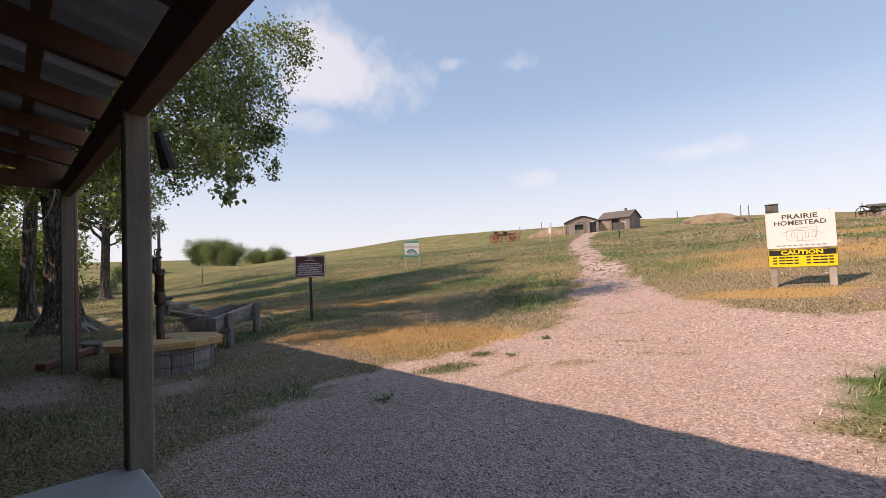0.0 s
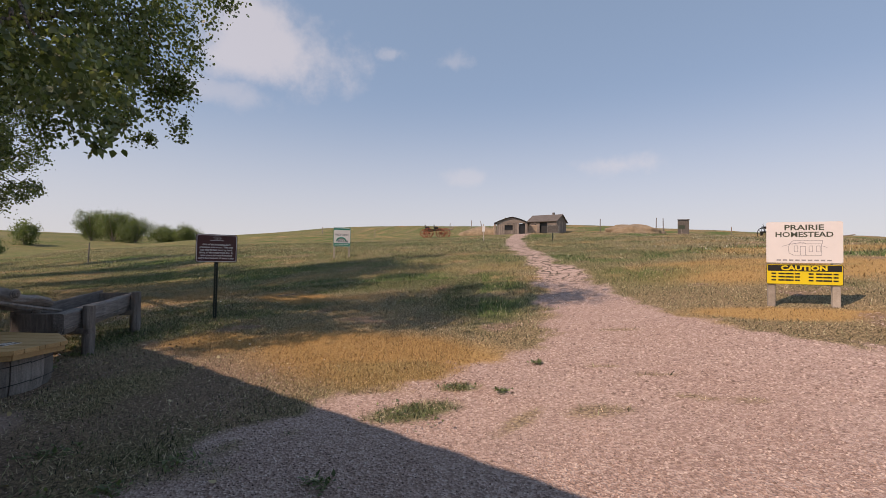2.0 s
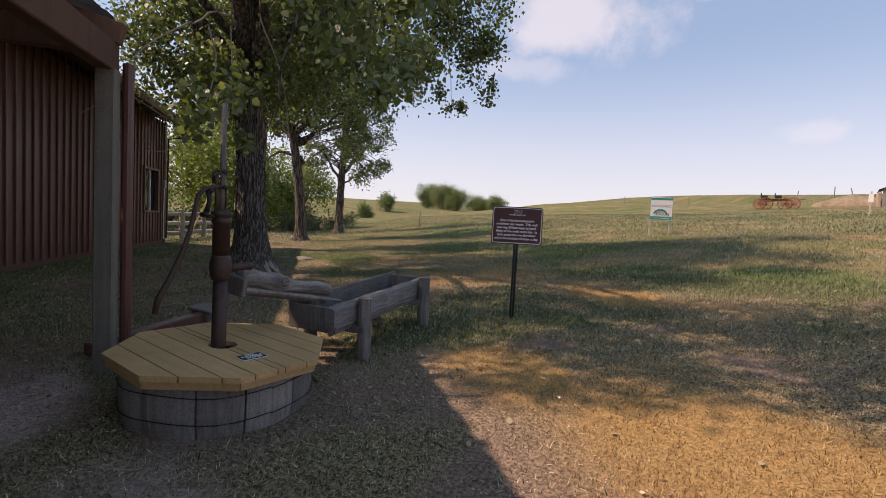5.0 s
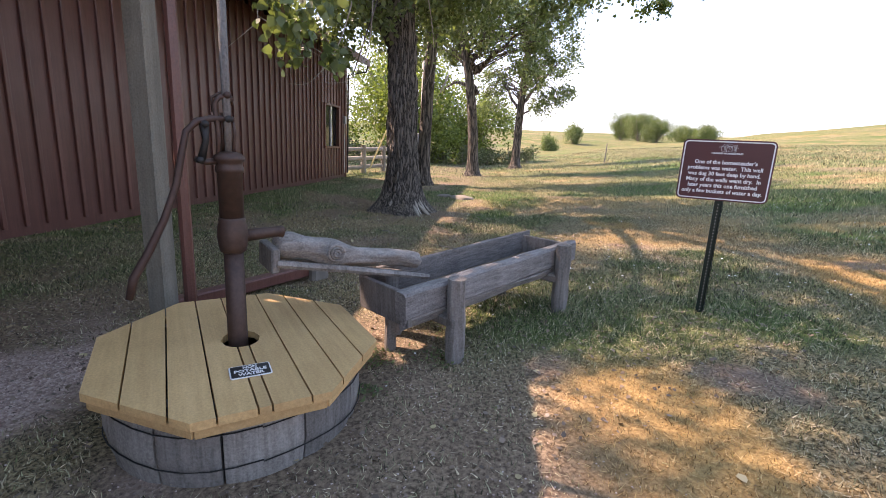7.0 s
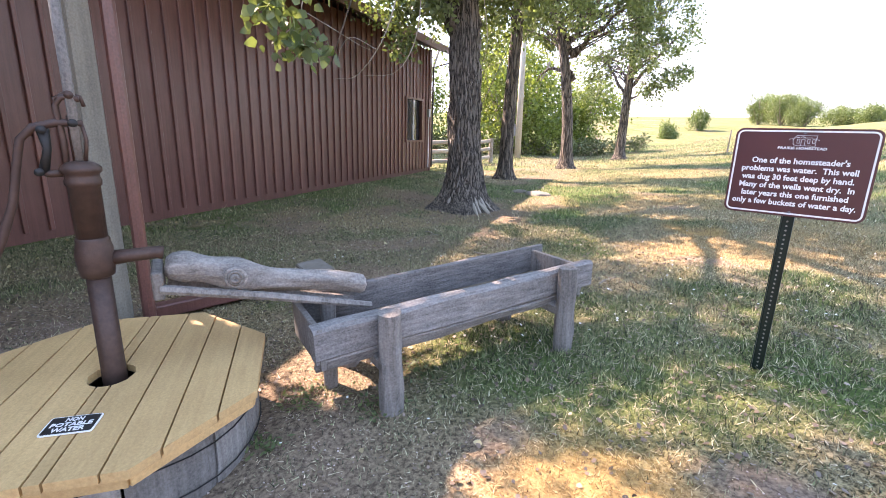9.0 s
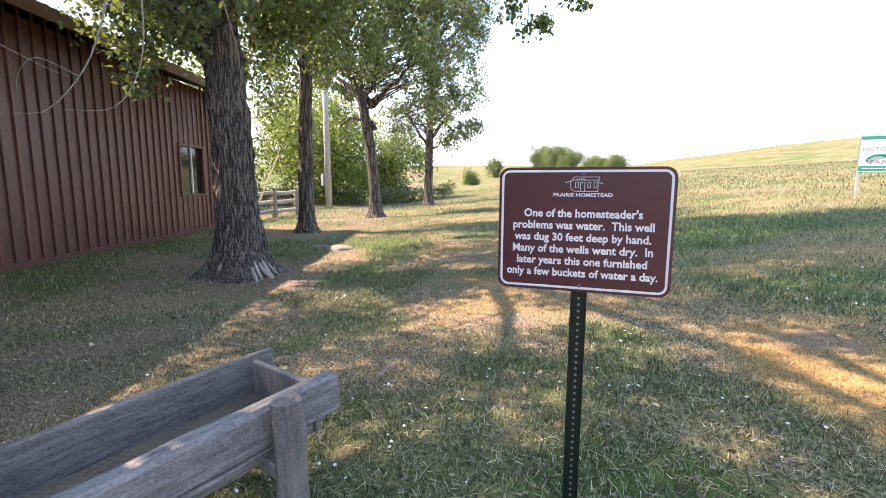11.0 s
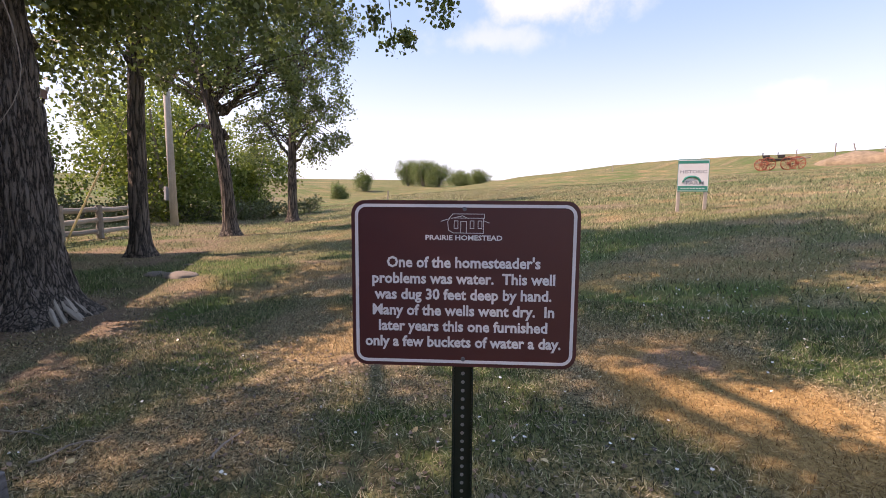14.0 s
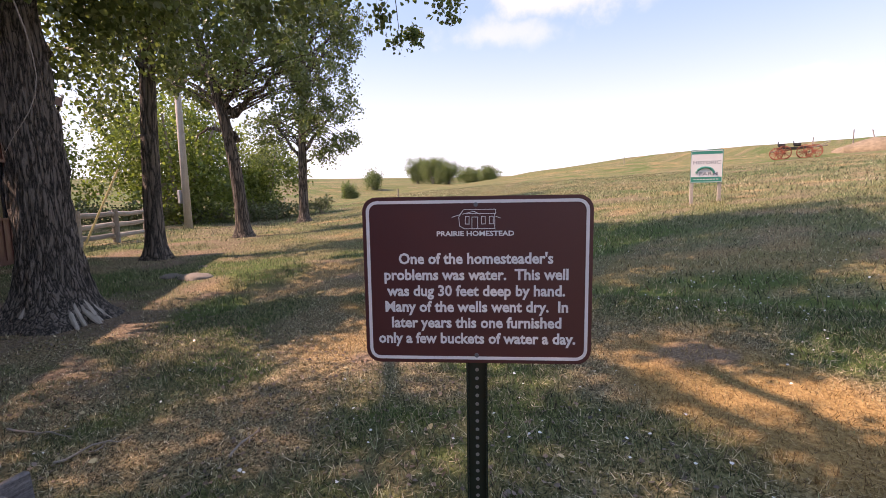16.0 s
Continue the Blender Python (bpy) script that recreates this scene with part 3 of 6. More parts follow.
    green = green * (1 - 0.85 * bare)
    soil = np.maximum(soil, bare * step(n2, 0.25, 0.5) * 0.85)
    dry = np.clip(dry, 0, 1) * (1 - 0.8 * green) * (1 - 0.9 * shade)
    return np.clip(gravel, 0, 1), np.clip(soil * (1 - 0.5 * green), 0, 1), dry, np.clip(green, 0, 1)


def spaced(*runs):
    out = [np.array([runs[0][0]])]
    for a, b, d in runs:
        out.append(np.linspace(a, b, max(2, int(round((b - a) / d)) + 1))[1:])
    return np.concatenate(out)


gx = spaced((-3000, -600, 240), (-600, -140, 23), (-140, -40, 2.5), (-40, -13, 0.4), (-13, 5, 0.07), (5, 16, 0.3), (16, 60, 1.2), (60, 300, 12), (300, 3000, 270))
gy = spaced((-3000, -300, 270), (-300, -30, 20), (-30, -1, 1.0), (-1, 2.5, 0.15), (2.5, 14, 0.07), (14, 30, 0.25), (30, 95, 0.7), (95, 600, 12), (600, 3000, 240))
X, Y = np.meshgrid(gx, gy, indexing="ij")
Zg = height(X, Y)
nx, ny = X.shape
gm = bpy.data.meshes.new("ground")
gm.vertices.add(nx * ny)
gm.vertices.foreach_set("co", np.stack([X, Y, Zg], -1).astype(np.float32).ravel())
ii, jj = np.meshgrid(np.arange(nx - 1), np.arange(ny - 1), indexing="ij")
quads = np.stack([ii * ny + jj, (ii + 1) * ny + jj, (ii + 1) * ny + jj + 1, ii * ny + jj + 1], -1).reshape(-1, 4)
gm.loops.add(quads.size)
gm.loops.foreach_set("vertex_index", quads.astype(np.int32).ravel())
gm.polygons.add(len(quads))
gm.polygons.foreach_set("loop_start", np.arange(0, quads.size, 4, dtype=np.int32))
gm.update()
gm.polygons.foreach_set("use_smooth", [True] * len(quads))
layer = gm.color_attributes.new("cover", "FLOAT_COLOR", "POINT")
layer.data.foreach_set("color", np.stack(cover(X, Y), -1).astype(np.float32).ravel())
gm.materials.append(GROUND)
ground = tagged(new("ground", gm), "dry prairie ground with patchy grass, gravel and bare soil", "ground", kind="structure")


# ---- the brown building and its porch ----
B0, BU, BN = Vector((-14.5, 6.0, 0)), Vector((-0.834, 0.552, 0)).normalized(), Vector((0.552, 0.834, 0)).normalized()
# local axes of the building: x along the wall towards its far corner, y out of the wall
BM = Matrix(((BU.x, BN.x, 0, B0.x), (BU.y, BN.y, 0, B0.y), (0, 0, 1, 0), (0, 0, 0, 1)))
A0, A1, WALL_TOP = -26.0, 8.75, 4.6
W0, W1, WZ0, WZ1 = 6.42, 7.85, 1.27, 2.72
building = thing("lodge_building", BM, "long brown board-and-batten building with deep eaves", "building", kind="structure")


def wall_boxes(a0, a1, z0, z1, y0=-0.18, y1=0.0):
    return box(a1 - a0, y1 - y0, z1 - z0, ((a0 + a1) / 2, (y0 + y1) / 2, (z0 + z1) / 2))


wall_bm = wall_boxes(A0, W0, -0.3, WALL_TOP)
for args in ((W1, A1, -0.3, WALL_TOP), (W0, W1, -0.3, WZ0), (W0, W1, WZ1, WALL_TOP)):
    join(wall_bm, wall_boxes(*args))
join(wall_bm, box(0.18, 12, WALL_TOP + 0.3, (A1 - 0.09, -6.19, WALL_TOP / 2 - 0.15)))
join(wall_bm, box(0.18, 12, WALL_TOP + 0.3, (A0 + 0.09, -6.19, WALL_TOP / 2 - 0.15)))
join(wall_bm, box(A1 - A0, 0.18, WALL_TOP + 0.3, ((A0 + A1) / 2, -12.28, WALL_TOP / 2 - 0.15)))
part("wall", wall_bm, SIDING, building)
part("footing", box(A1 - A0, 0.06, 0.30, ((A0 + A1) / 2, 0.008, -0.14)), CONCRETE, building, "rough concrete footing")
batten_me = None
a = A0 + 0.1
while a < A1:
    short = W0 - 0.02 < a < W1 + 0.02
    if not short and a > -9.2:
        if batten_me is None:
            b = part("batten", box(0.055, 0.042, WALL_TOP - 0.02, (0, 0, 0), bevel=0.006), SIDING, building)
            batten_me = b.data
        else:
            b = new("batten", batten_me)
            b.parent = building
        b.location = (a + random.uniform(-0.006, 0.006), 0.021, 0.16 + (WALL_TOP - 0.02) / 2)
    a += 0.305
for lo, hi in ((0.16, WZ0 - 0.06), (WZ1 + 0.06, WALL_TOP)):
    for k in range(5):
        part("batten", box(0.045, 0.028, hi - lo, (W0 + 0.06 + k * 0.3, 0.014, (lo + hi) / 2), bevel=0.005), SIDING, building)
part("corner_board", box(0.12, 0.045, WALL_TOP, (A1 - 0.06, 0.024, WALL_TOP / 2 + 0.05), bevel=0.006), SIDING, building)
win = part("window_frame", box(W1 - W0 + 0.12, 0.06, 0.07, ((W0 + W1) / 2, 0.02, WZ1 + 0.03)), SIDING, building, "brown window casing")
for bm in (box(W1 - W0 + 0.16, 0.10, 0.06, ((W0 + W1) / 2, 0.03, WZ0 - 0.03)), box(0.07, 0.06, WZ1 - WZ0, (W0, 0.02, (WZ0 + WZ1) / 2)), box(0.07, 0.06, WZ1 - WZ0, (W1, 0.02, (WZ0 + WZ1) / 2))):
    part("casing", bm, SIDING, win)
part("mullion", box(0.05, 0.05, WZ1 - WZ0, ((W0 + W1) / 2 + 0.08, -0.05, (WZ0 + WZ1) / 2)), SIGN_WHITE, win)
for x0, x1 in ((W0 + 0.03, (W0 + W1) / 2 + 0.05), ((W0 + W1) / 2 + 0.11, W1 - 0.03)):
    part("pane", box(x1 - x0, 0.012, WZ1 - WZ0, ((x0 + x1) / 2, -0.08, (WZ0 + WZ1) / 2)), GLASS_DARK, win, "dark reflecting glass")
# roof: a gable whose eave stands out over the wall
RUN, OVER, EAVE_Z, RIDGE_Z = 6.2, 0.85, 4.46, 6.7


def roof_slab(y0, z0, y1, z1, t, a0=A0 - 0.5, a1=A1 + 0.35):
    bm = bmesh.new()
    vs = [bm.verts.new(p) for p in ((a0, y0, z0), (a1, y0, z0), (a1, y1, z1), (a0, y1, z1), (a0, y0, z0 + t), (a1, y0, z0 + t), (a1, y1, z1 + t), (a0, y1, z1 + t))]
    for f in ((3, 2, 1, 0), (4, 5, 6, 7), (0, 1, 5, 4), (1, 2, 6, 5), (2, 3, 7, 6), (3, 0, 4, 7)):
        bm.faces.new([vs[i] for i in f])
    return bm


part("roof", roof_slab(OVER, EAVE_Z, -RUN, RIDGE_Z, 0.16), ROOF_BROWN, building, "brown ribbed metal roof")
part("roof", roof_slab(-12.4 - OVER, EAVE_Z, -RUN, RIDGE_Z, 0.16), ROOF_BROWN, building)
part("fascia", box(A1 - A0 + 0.85, 0.03, 0.24, ((A0 + A1) / 2 - 0.075, OVER + 0.018, EAVE_Z + 0.07)), SIDING, building)
for a in np.arange(-9, A1 + 0.3, 0.45):
    part("roof_rib", box(0.05, 0.9, 0.035, (float(a), OVER - 0.43, EAVE_Z + 0.33), (-17, 0, 0)), ROOF_BROWN, building)
for sy in (0, 1):
    gb = bmesh.new()
    xg = A1 - 0.09 if sy == 0 else A0 + 0.09
    gv = [gb.verts.new((xg + o, y, z)) for o in (-0.08, 0.08) for y, z in ((-0.1, WALL_TOP), (-12.3, WALL_TOP), (-RUN, RIDGE_Z))]
    gb.faces.new(gv[:3])
    gb.faces.new(gv[3:])
    for i in range(3):
        gb.faces.new((gv[i], gv[(i + 1) % 3], gv[3 + (i + 1) % 3], gv[3 + i]))
    part("gable", gb, SIDING, building)
part("downspout", tube([(A1 + 0.28, OVER - 0.02, EAVE_Z), (A1 + 0.26, OVER - 0.1, EAVE_Z - 0.25), (A1 + 0.12, 0.06, EAVE_Z - 0.42), (A1 + 0.05, 0.06, 0.2)], 0.035, 8), DARK_IRON, building, "dark metal downspout")
part("conduit", tube([(A1 - 0.28, 0.05, 2.2), (A1 - 0.28, 0.05, 0.2)], 0.02, 8), SIGN_WHITE, building, "pale conduit pipe")
part("meter_box", box(0.2, 0.1, 0.3, (A1 - 0.28, 0.06, 2.3), bevel=0.01), SIGN_GREY, building)
part("vent_box", box(0.3, 0.08, 0.35, (-6.75, 0.04, 1.45), bevel=0.02), SIDING, building)
part("chimney", box(0.5, 0.5, 1.6, (1.5, -4.4, 6.4), bevel=0.02), POLE_WOOD, building, "tan flue box on the roof")

PU = Vector((-0.849, 0.528, 0)).normalized()
PN = Vector((-PU.y * -1, PU.x * -1, 0)).normalized()
P0 = Vector((-6.41, 5.41, 0)) + PU * 7.05 - PN * 3.97
PM = Matrix(((PU.x, PN.x, 0, P0.x), (PU.y, PN.y, 0, P0.y), (0, 0, 1, 0), (0, 0, 0, 1)))
porch = thing("porch", PM, "open porch with timber posts, rafters and metal sheets", "porch", kind="structure")
PO, PE, P_LO, P_HI = 3.97, -6.98, 2.52, 3.45
P_START = -22.0


FALL = 0.036          # the beam and roof drop a little towards the near end


def porch_z(y):
    return P_LO + 0.24 + (P_HI - P_LO) * (PO - y) / PO


for a in (-7.05, -11.95, -16.85, -21.7):
    gz = float(height(*(PM @ Vector((a, PO, 0))).xy))
    top = P_LO + 0.02 + (a + 7.05) * FALL
    part("post", box(0.145, 0.145, top - gz + 0.25, (a, PO, (top + gz - 0.25) / 2), bevel=0.012, wobble=0.004), POST_WOOD, porch, "weathered square timber post")
part("beam", box(PE - P_START, 0.12, 0.24, ((PE + P_START) / 2, PO, P_LO + 0.12), bevel=0.01), RAFTER, porch, "reddish-brown timber beam")
part("end_beam", box(0.1, PO - 0.1, 0.22, (PE - 0.2, PO / 2, P_LO + 0.2), bevel=0.01), RAFTER, porch)
slope = math.degrees(math.atan2(P_HI - P_LO, PO))
for k in range(12):
    a = -7.05 - k * 1.22
    part("rafter", box(0.09, math.hypot(PO + 0.12, P_HI - P_LO), 0.17, (a, PO / 2 + 0.05, porch_z(PO / 2 + 0.05) + 0.085), (-slope, 0, 0), bevel=0.006), RAFTER, porch)
for k in range(3):
    y = 0.6 + k * 1.45
    part("purlin", box(PE - P_START, 0.09, 0.05, ((PE + P_START) / 2, y, porch_z(y) + 0.195), (-slope, 0, 0)), RAFTER, porch)
sheet = bmesh.new()
na = 120
row0, row1 = [], []
for k in range(na + 1):
    a = PE + 0.7 - (PE + 0.58 - P_START) * k / na
    dz = 0.24 + 0.022 * (1 if k % 4 < 2 else 0)
    row0.append(sheet.verts.new((a, -0.02, porch_z(-0.02) + dz)))
    edge = PO - 0.05 - 0.021 * (a + 7.05)
    row1.append(sheet.verts.new((a, edge, porch_z(edge) + dz)))
for k in range(na):
    sheet.faces.new((row0[k], row0[k + 1], row1[k + 1], row1[k]))
bmesh.ops.solidify(sheet, geom=sheet.faces[:], thickness=0.012)
part("roof_sheet", sheet, METAL_ROOF, porch, "corrugated galvanised sheets")
for ob in porch.children:
    if ob.name.split(".")[0] in ("beam", "rafter", "purlin", "roof_sheet"):
        for v in ob.data.vertices:
            v.co.z += (v.co.x + 7.05) * FALL
part("slab", box(10.2, 3.75, 0.16, (-17.0, 2.1, 0.0), bevel=0.015), CONCRETE, porch, "pale concrete slab")
part("bracket", tube([(-11.97, PO + 0.13, P_LO - 0.26), (-11.97, PO + 0.2, P_LO - 0.5)], [0.03, 0.06], 10), DARK_IRON, porch, "black hanging lamp")
tube_end = Vector((-6.5, 5.58, 0))
pipe = thing("standpipe", Matrix.Translation(on_ground(tube_end.x, tube_end.y)), "rust-brown downspout pipe beside a porch post", "pipe")
part("riser", tube([(0, 0, -0.1), (0, 0, P_LO + 0.1)], 0.045, 10), SIDING, pipe)

# ---- trees ----


def leaves(name, clusters, count, size, mat, parent, seed, hang=0.35):
    """Separate small leaves gathered in clumps inside the given rounded clusters."""
    rng = np.random.default_rng(seed)
    vol = np.array([c[1][0] * c[1][1] * c[1][2] for c in clusters]) ** 0.75
    share = (count * vol / vol.sum()).astype(int)
    pts = []
    for (c, r), n in zip(clusters, share):
        clumps = max(4, n // 75)
        d = rng.normal(size=(clumps, 3))
        d /= np.linalg.norm(d, axis=1)[:, None]
        centre = np.array(c) + d * np.array(r) * (0.35 + 0.65 * rng.random((clumps, 1)) ** 0.5)
        pick = rng.integers(0, clumps, n)
        sp = min(0.25, 0.24 * min(r)) * (1 if size < 0.12 else size / 0.1)
        pts.append(centre[pick] + rng.normal(size=(n, 3)) * np.array((sp, sp, sp * 1.15)))
    p = np.concatenate(pts)
    n = len(p)
    d = rng.normal(size=(n, 3))
    d[:, 2] -= hang * 2
    d /= np.linalg.norm(d, axis=1)[:, None]
    s = np.cross(d, rng.normal(size=(n, 3)))
    s /= np.linalg.norm(s, axis=1)[:, None]
    k = (size * rng.uniform(0.65, 1.25, n))[:, None]
    v = np.stack([p, p + d * k * 0.3 + s * k * 0.45, p + d * k * 0.75 + s * k * 0.28, p + d * k * 1.1, p + d * k * 0.75 - s * k * 0.28, p + d * k * 0.3 - s * k * 0.45], 1)
    ob = same_size_faces(name, v, 6, mat)
    ob.parent = parent
    ob["kind"] = "stuff"
    return ob


def bend(p0, p1, sag, steps=7, jit=0.0):
    p0, p1 = Vector(p0), Vector(p1)
    out = []
    for i in range(steps + 1):
        t = i / steps
        p = p0.lerp(p1, t)
        p.z += sag * 4 * t * (1 - t)
        if 0 < i < steps and jit:
            p += Vector((random.uniform(-jit, jit), random.uniform(-jit, jit), random.uniform(-jit, jit)))
        out.append(p)
    return out


def trunk_mesh(h, r, lean, seg, rings, furrow, flare=0.75):
    """A tapered trunk with flared roots and furrowed bark."""
    verts, faces = [], []
    for i in range(rings + 1):
        t = i / rings
        z = -0.25 + (h + 0.25) * t
        rad = r * (1 - 0.5 * t) * (1 + flare * math.exp(-max(0, z) / (0.9 * r)))
        for k in range(seg):
            a = 2 * math.pi * k / seg
            root = 0.22 * math.exp(-max(0, z) / (1.1 * r)) * (0.5 + 0.5 * math.cos(5 * a + 1.3)) * flare
            q = Vector((math.cos(a) * 3.2, math.sin(a) * 3.2, z * 1.1))
            ridge = abs(noise.noise(q * 1.5 + Vector((0, 0, z * 0.3)))) + 0.5 * abs(noise.noise(q * 3.7))
            rr = rad * (1 + root) + furrow * (ridge - 0.35)
            verts.append((math.cos(a) * rr + lean[0] * t * t, math.sin(a) * rr + lean[1] * t * t, z))
    for i in range(rings):
        for k in range(seg):
            j = (k + 1) % seg
            faces.append((i * seg + k, i * seg + j, (i + 1) * seg + j, (i + 1) * seg + k))
    return verts, faces


def tree(at, h, r, lean, limbs, clusters, count, leaf, seed, label, fine=False):
    random.seed(seed)
    base = on_ground(*at)
    t = thing("cottonwood_tree", Matrix.Translation(base), label, "tree", "row of cottonwood trees")
    v, f = trunk_mesh(h, r, lean, 120 if fine else 40, 200 if fine else 50, 0.075 if fine else 0.03, 1.0 if fine else 0.75)
    tr = pydata("trunk", v, f, BARK if fine else BARK_FAR, smooth=True)
    tr.parent = t
    for p0, p1, rad, sag in limbs:
        pts = bend(p0, p1, sag, 8, 0.08)
        part("limb", tube(pts, [rad * (1 - 0.85 * i / 8) for i in range(9)], 10, rough=0.08), BARK_FAR, t, smooth=True)
    if not fine:                      # break the round masses up into smaller boughs
        boughs = []
        for c, q in clusters:
            if min(q) < 1.45:
                boughs.append((c, q))
                continue
            for _ in range(22):
                d = Vector((random.gauss(0, 1), random.gauss(0, 1), random.gauss(0, 1))).normalized() * random.uniform(0.35, 1.05)
                e = (c[0] + d.x * q[0], c[1] + d.y * q[1], c[2] + d.z * q[2])
                k = random.uniform(0.17, 0.32)
                boughs.append((e, (q[0] * k, q[1] * k, q[2] * k * 1.25)))
                z0 = min(h - 0.4, max(random.uniform(4.4, 7.0), e[2] - random.uniform(1.0, 3.5)))
                part("bough", tube(bend((lean[0] * (z0 / h) ** 2, lean[1] * (z0 / h) ** 2, z0), e, 0.25, 5, 0.06), [0.05, 0.042, 0.034, 0.026, 0.018, 0.01], 6), BARK_FAR, t)
        clusters = boughs
    leaves("crown", clusters, count, leaf, LEAF, t, seed)
    return t, base


def rel(base, *p):
    return tuple(Vector(p) - base)


TA = on_ground(-12.4, 9.65)
tree((-12.4, 9.65), 9.0, 0.36, (-0.6, -0.45), [
    # the limb to (-14.4, 4.8, 7.6) is added to carry unseen shading leaves
    ((-0.1, 0.05, 3.6), rel(TA, -14.6, 8.2, 7.6), 0.25, 0.2), (rel(TA, -13.6, 8.8, 6.5), rel(TA, -14.4, 4.8, 7.6), 0.12, 0.4), (rel(TA, -7.6, 8.2, 5.0), rel(TA, -6.85, 6.95, 2.1), 0.03, 0.5), ((0, 0, 4.3), rel(TA, -9.5, 8.6, 6.2), 0.15, 0.4), (rel(TA, -9.6, 8.6, 6.1), rel(TA, -6.0, 7.4, 3.8), 0.07, 0.5),
    ((-0.2, -0.1, 5), rel(TA, -10.8, 14.4, 8.4), 0.17, 0.3), (rel(TA, -10.9, 14.2, 8.3), rel(TA, -11.6, 15.7, 5.2), 0.04, 0.7), (rel(TA, -10.8, 14.4, 8.4), rel(TA, -10.0, 15.2, 5.2), 0.035, 0.7), ((-0.05, -0.1, 3.4), rel(TA, -12.9, 7.9, 6.6), 0.2, -0.3), ((-0.3, 0.1, 6), rel(TA, -13, 12, 11), 0.15, 0.2),
    ((-0.3, 0.1, 6), rel(TA, -11, 7.5, 10), 0.15, 0.2), ((0, 0, 4.6), rel(TA, -7.8, 5.6, 7.6), 0.12, 0.5), ((0, 0, 4.8), rel(TA, -10.4, 4.4, 7.0), 0.1, 0.4)], [
    # clusters with y below 6.2 are unseen, added only to shade the ground
    (rel(TA, -12.6, 9.8, 9.5), (3.8, 3.6, 3.0)), (rel(TA, -11.2, 12.9, 8.0), (2.2, 2.2, 1.8)), (rel(TA, -10.6, 15.1, 7.6), (1.4, 1.2, 1.3)), (rel(TA, -10.4, 15.3, 6.2), (0.8, 0.7, 0.8)), (rel(TA, -10.0, 15.25, 5.2), (0.35, 0.35, 0.45)), (rel(TA, -12.6, 14.6, 6.2), (1.1, 1.0, 0.9)), (rel(TA, -9.6, 9.4, 6.6), (1.6, 1.2, 1.0)), (rel(TA, -7.6, 7.6, 5.4), (0.8, 0.7, 0.6)), (rel(TA, -11.6, 5.3, 8.2), (1.4, 1.2, 0.9)),
    (rel(TA, -6.0, 7.5, 3.9), (0.9, 0.8, 0.55)), (rel(TA, -7.55, 6.75, 2.65), (0.6, 0.45, 0.45)), (rel(TA, -6.9, 6.9, 2.2), (0.2, 0.2, 0.2)), (rel(TA, -12.5, 8.7, 4.3), (0.9, 0.6, 0.7)), (rel(TA, -11.7, 9.7, 4.2), (0.6, 0.6, 0.6)), (rel(TA, -12.7, 8.4, 3.7), (0.6, 0.5, 0.5)), (rel(TA, -11.75, 15.8, 5.45), (0.45, 0.45, 0.75)),
    (rel(TA, -13.3, 8.5, 5.0), (1.2, 1.0, 0.8)), (rel(TA, -11.3, 10.7, 5.1), (1.2, 1.1, 0.8)), (rel(TA, -13.8, 11.0, 4.9), (1.1, 1.1, 0.8)), (rel(TA, -12.0, 8.6, 4.6), (0.8, 0.7, 0.6)), (rel(TA, -14.6, 8.4, 5.4), (1.5, 1.3, 1.3)), (rel(TA, -13.4, 11.4, 6.0), (1.5, 1.4, 1.4)), (rel(TA, -9.7, 11.4, 6.6), (1.2, 1.1, 1.0)), (rel(TA, -10.8, 12.2, 5.0), (1.1, 1.0, 0.9)),
    (rel(TA, -7.6, 10.0, 4.2), (0.6, 0.5, 0.5)), (rel(TA, -6.5, 8.6, 3.6), (0.4, 0.4, 0.45)), (rel(TA, -5.4, 7.55, 2.85), (0.3, 0.3, 0.25)), (rel(TA, -8.0, 4.9, 8.0), (2.6, 2.0, 1.3)), (rel(TA, -6.3, 6.1, 8.3), (2.2, 1.8, 1.1)), (rel(TA, -10.4, 3.7, 7.6), (1.3, 1.0, 0.8)), (rel(TA, -13.0, 3.9, 7.2), (1.4, 1.0, 0.8)), (rel(TA, -9.5, 2.9, 8.3), (1.1, 0.8, 0.7)), (rel(TA, -15.5, 10.6, 5.0), (1.4, 1.2, 1.1)), (rel(TA, -14.8, 10.3, 6.4), (1.4, 1.2, 1.0)), (rel(TA, -14.3, 9.9, 4.3), (0.8, 0.7, 0.6)), (rel(TA, -13.5, 4.0, 8.4), (1.7, 1.2, 0.9)), (rel(TA, -9.7, 6.0, 7.4), (1.1, 0.7, 0.6)), (rel(TA, -12.0, 4.6, 8.6), (1.2, 1.0, 0.8)), (rel(TA, -8.8, 4.3, 4.7), (0.75, 0.55, 0.45)), (rel(TA, -9.6, 15.0, 9.5), (1.6, 1.2, 0.9)), (rel(TA, -14.6, 4.9, 7.4), (1.4, 1.0, 0.9))],
    93000, 0.095, 21, "large old cottonwood with deeply furrowed grey bark", True)
old_tree = bpy.data.objects["cottonwood_tree"]
